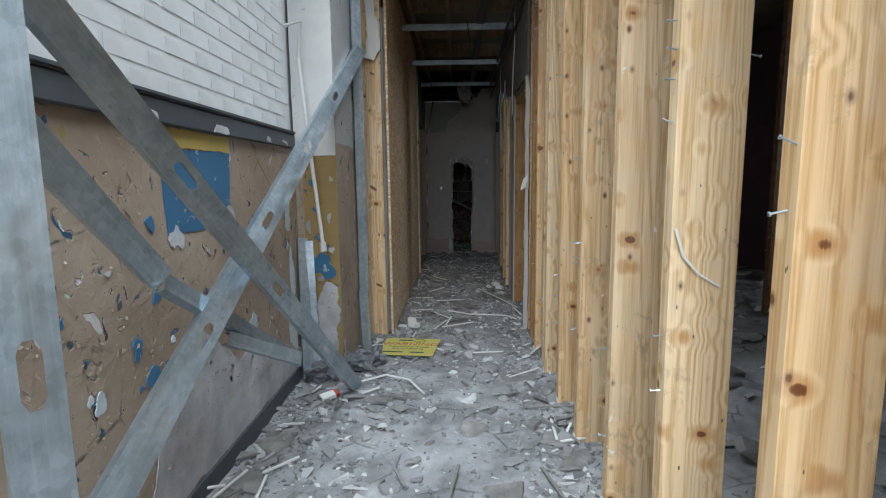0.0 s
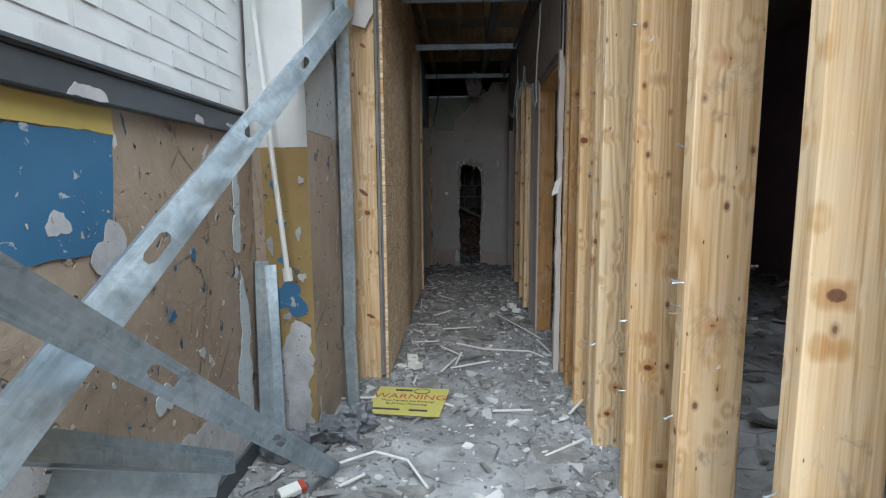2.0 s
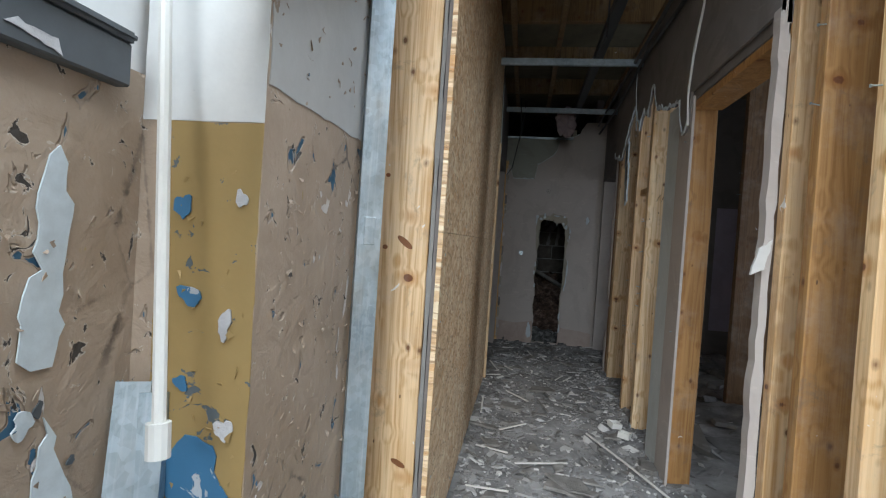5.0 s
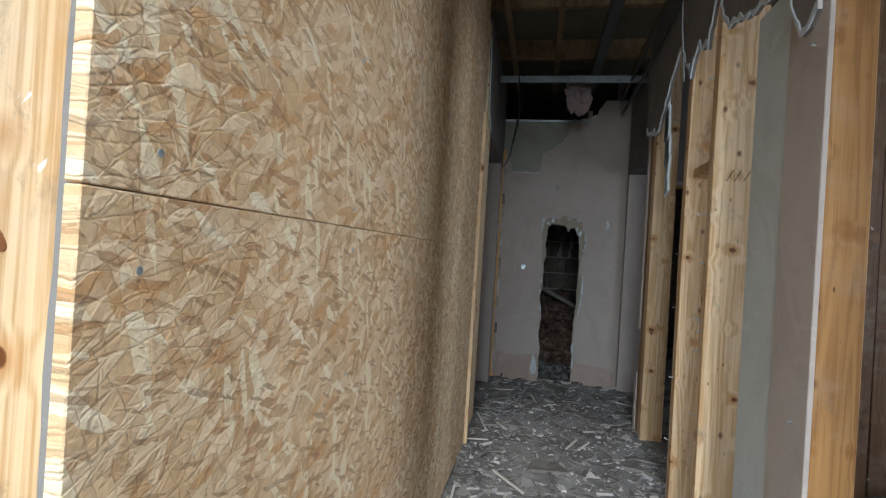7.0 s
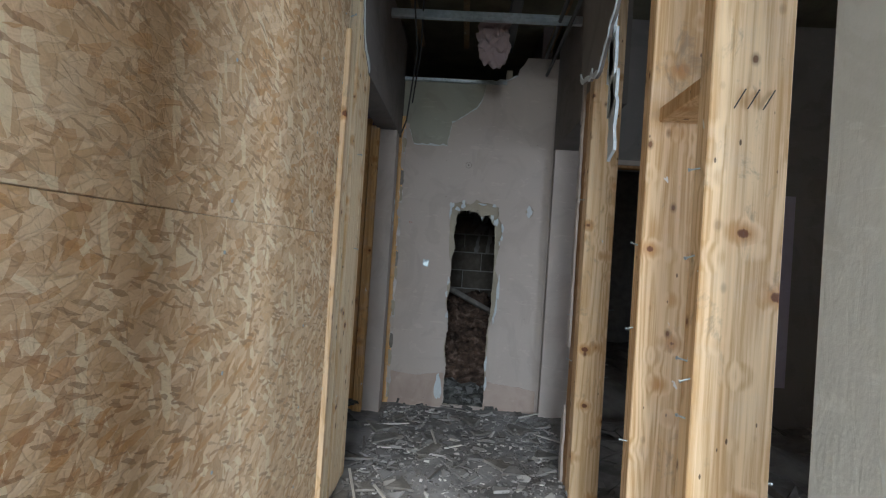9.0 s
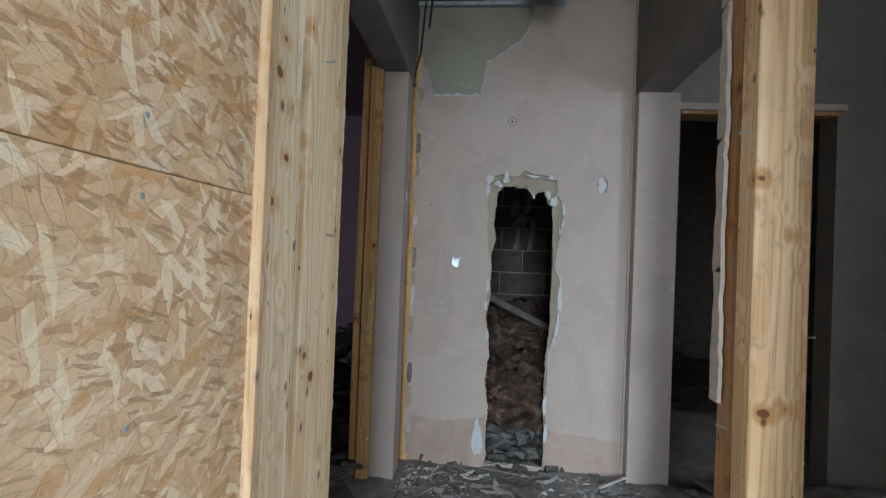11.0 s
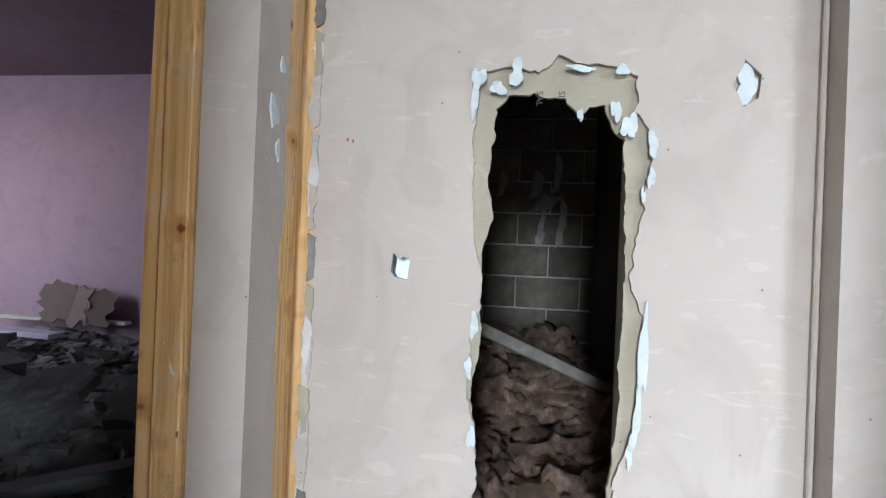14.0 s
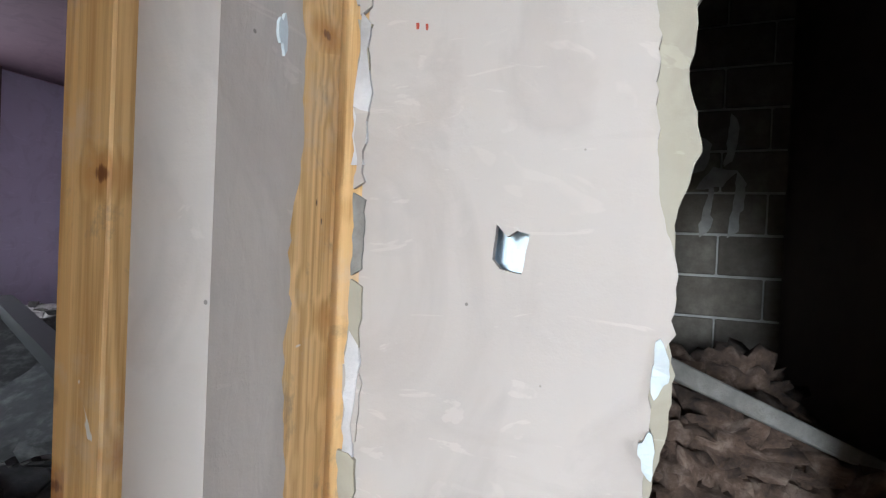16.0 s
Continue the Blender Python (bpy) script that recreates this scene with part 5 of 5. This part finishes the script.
for k, (x, y, z, w, d, rx, ry, rz, mt, lb) in enumerate((
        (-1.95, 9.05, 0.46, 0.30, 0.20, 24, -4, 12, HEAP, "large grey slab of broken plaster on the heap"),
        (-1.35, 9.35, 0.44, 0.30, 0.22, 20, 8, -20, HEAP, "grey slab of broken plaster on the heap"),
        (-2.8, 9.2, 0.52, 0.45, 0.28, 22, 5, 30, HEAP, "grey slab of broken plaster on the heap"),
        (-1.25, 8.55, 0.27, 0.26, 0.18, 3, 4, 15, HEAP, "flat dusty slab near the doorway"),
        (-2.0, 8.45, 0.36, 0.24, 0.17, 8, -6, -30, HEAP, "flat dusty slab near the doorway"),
        (-4.75, 12.1, 0.42, 0.17, 0.20, 78, 0, 8, CARD, "torn cardboard panel leaning at the pink wall"),
        (-4.47, 12.1, 0.42, 0.15, 0.19, 76, 0, -12, CARD, "torn cardboard panel leaning at the pink wall"),
        (-4.25, 12.1, 0.38, 0.12, 0.17, 74, 10, 14, CARD, "torn cardboard panel leaning at the pink wall"))):
    o = tagged(part("broken_slab", sheet(torn(rect(-w, w, -d, d), 0.04, 0.05, 400 + k), [], 0.012 if mt is CARD else 0.045, on_z(0)), mt), lb, "slab", "broken slabs of the heap")
    o.matrix_world = pose(x, y, z, rx, ry, rz)

# ---- loose rubble ----
def shard(rng, size, flat=0.3):
    k = rng.randint(4, 6)
    ang = sorted(rng.uniform(0, 2 * math.pi) for _ in range(k))
    lo = [(math.cos(a) * size * rng.uniform(0.5, 1), math.sin(a) * size * rng.uniform(0.35, 0.9)) for a in ang]
    t = size * flat * rng.uniform(0.4, 1.2)
    return [(x, y, -t / 2) for x, y in lo] + [(x * 0.86, y * 0.86, t / 2) for x, y in lo], [tuple(range(k - 1, -1, -1)), tuple(range(k, 2 * k))] + [(i, (i + 1) % k, k + (i + 1) % k, k + i) for i in range(k)]


def scatter(name, label, n, region, sizes, seed, material, flat=0.3):
    rng = random.Random(seed)
    vs, fs = [], []
    for _ in range(n):
        x, y = region(rng)
        s = sizes[0] + (sizes[1] - sizes[0]) * rng.random() ** 2.2
        a, b = shard(rng, s, flat)
        m = pose(x, y, ground_height(x, y) + s * flat * 0.35, rng.gauss(0, 14), rng.gauss(0, 14), rng.uniform(0, 360))
        o = len(vs)
        vs += [tuple(m @ Vector(p)) for p in a]
        fs += [tuple(i + o for i in f) for f in b]
    me = bpy.data.meshes.new(name)
    me.from_pydata(vs, [], fs)
    return tagged(link(name, me, material), label, "rubble", kind="stuff")


def corridor(rng):
    y = rng.uniform(-0.5, 8.5)
    lim = -0.97 if y < 3.1 else (-0.7 if y < 3.9 else -0.5)
    x = rng.uniform(lim, 0.72)
    if rng.random() < 0.35:
        x = lim + abs(rng.gauss(0, 0.16)) if rng.random() < 0.6 else 0.6 - abs(rng.gauss(0, 0.15))
    if -0.25 < x < 0.3 and y < 3.2 and rng.random() < 0.45:
        x += 0.45
    return min(x, 0.72), y


scatter("rubble_fine", "fine broken plaster crumbs over the floor", 15000, corridor, (0.005, 0.026), 1, CHIPS, 0.5)
scatter("rubble_chips", "broken plaster chips over the floor", 3400, corridor, (0.014, 0.08), 2, CHIPS, 0.22)
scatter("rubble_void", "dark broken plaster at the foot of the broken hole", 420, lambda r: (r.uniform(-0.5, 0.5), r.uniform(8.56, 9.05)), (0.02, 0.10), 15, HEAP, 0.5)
scatter("rubble_right_room", "broken board and plaster over the side room floor", 1500, lambda r: (r.uniform(0.75, 3.7), r.uniform(-1, 8.4)), (0.03, 0.2), 3, CHIPS, 0.2)
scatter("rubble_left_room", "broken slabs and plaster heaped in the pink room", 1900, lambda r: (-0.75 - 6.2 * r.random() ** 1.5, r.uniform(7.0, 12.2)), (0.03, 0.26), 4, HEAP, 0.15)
scatter("rubble_left_crumbs", "pale and grey plaster crumbs over the pink room heap", 5500, lambda r: (-0.75 - 5.5 * r.random() ** 1.5, r.uniform(7.2, 12.2)), (0.01, 0.09), 14, SLAB, 0.3)
rng = random.Random(77)
for k in range(170):
    x, y = corridor(rng)
    s = rng.uniform(0.05, 0.17)
    a, b = shard(rng, s, 0.13)
    me = bpy.data.meshes.new("board_fragment")
    me.from_pydata(a, [], b)
    o = tagged(link("board_fragment", me, SLAB), "flat broken piece of grey plasterboard on the floor", "fragment", "board fragments on the floor")
    o.matrix_world = pose(x, y, ground_height(x, y) + 0.014, rng.gauss(0, 4), rng.gauss(0, 4), rng.uniform(0, 360))
for k in range(80):
    x, y = corridor(rng)
    n = rng.uniform(0.08, 0.34)
    o = tagged(part("plaster_strip", box((-n / 2, -0.006, -0.004), (n / 2, 0.006, 0.004), 0.001), PALE if k % 3 else SLAB), "narrow broken strip of plaster edging on the floor", "strip", "plaster strips on the floor")
    o.matrix_world = pose(x, y, ground_height(x, y) + 0.022, rng.gauss(0, 5), rng.gauss(0, 5), rng.uniform(0, 360))

# ---- bricks and blocks ----
brick_bm = box((-0.006, -0.1055, -0.0335), (0.010, 0.1065, 0.0345), 0.0075, 3)
BRICK = bpy.data.meshes.new("brick")
brick_bm.to_mesh(BRICK)
BRICK.materials.append(WHITEBRICK)
core = bpy.data.objects["wall_left_upper_core"]
rng = random.Random(9)
for r in range(14):
    z = 1.56 + r * 0.075
    for c in range(14):
        y = 3.02 - c * 0.218 - (0.109 if r % 2 else 0.0)
        if y > 0.3:
            o = link("brick", BRICK, None, core)
            o.matrix_world = pose(-1.0255 + rng.uniform(-0.001, 0.001), y, z, 0, rng.uniform(-1.2, 1.2), rng.uniform(-0.7, 0.7))
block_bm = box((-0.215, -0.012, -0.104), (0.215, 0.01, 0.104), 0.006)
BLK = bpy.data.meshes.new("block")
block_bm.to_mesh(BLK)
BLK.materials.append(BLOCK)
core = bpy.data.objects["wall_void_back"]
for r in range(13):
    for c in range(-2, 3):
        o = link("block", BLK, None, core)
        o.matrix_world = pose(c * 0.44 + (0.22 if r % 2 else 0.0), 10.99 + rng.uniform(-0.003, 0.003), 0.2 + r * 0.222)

for k, (x, z, w, h) in enumerate(((0.12, 1.62, 0.05, 0.10), (0.2, 1.5, 0.10, 0.06), (0.16, 1.34, 0.03, 0.16), (0.3, 1.36, 0.04, 0.18), (0.26, 1.7, 0.03, 0.14), (-0.12, 1.62, 0.04, 0.09))):
    part("mortar_smear", sheet(torn([(x - w, z - h), (x + w * 0.3, z - h * 0.8), (x + w, z + h * 0.6), (x - w * 0.2, z + h)], 0.03, 0.012, 500 + k), [], 0.006, on_y(10.973)), MORTAR, core, "grey smear of mortar")
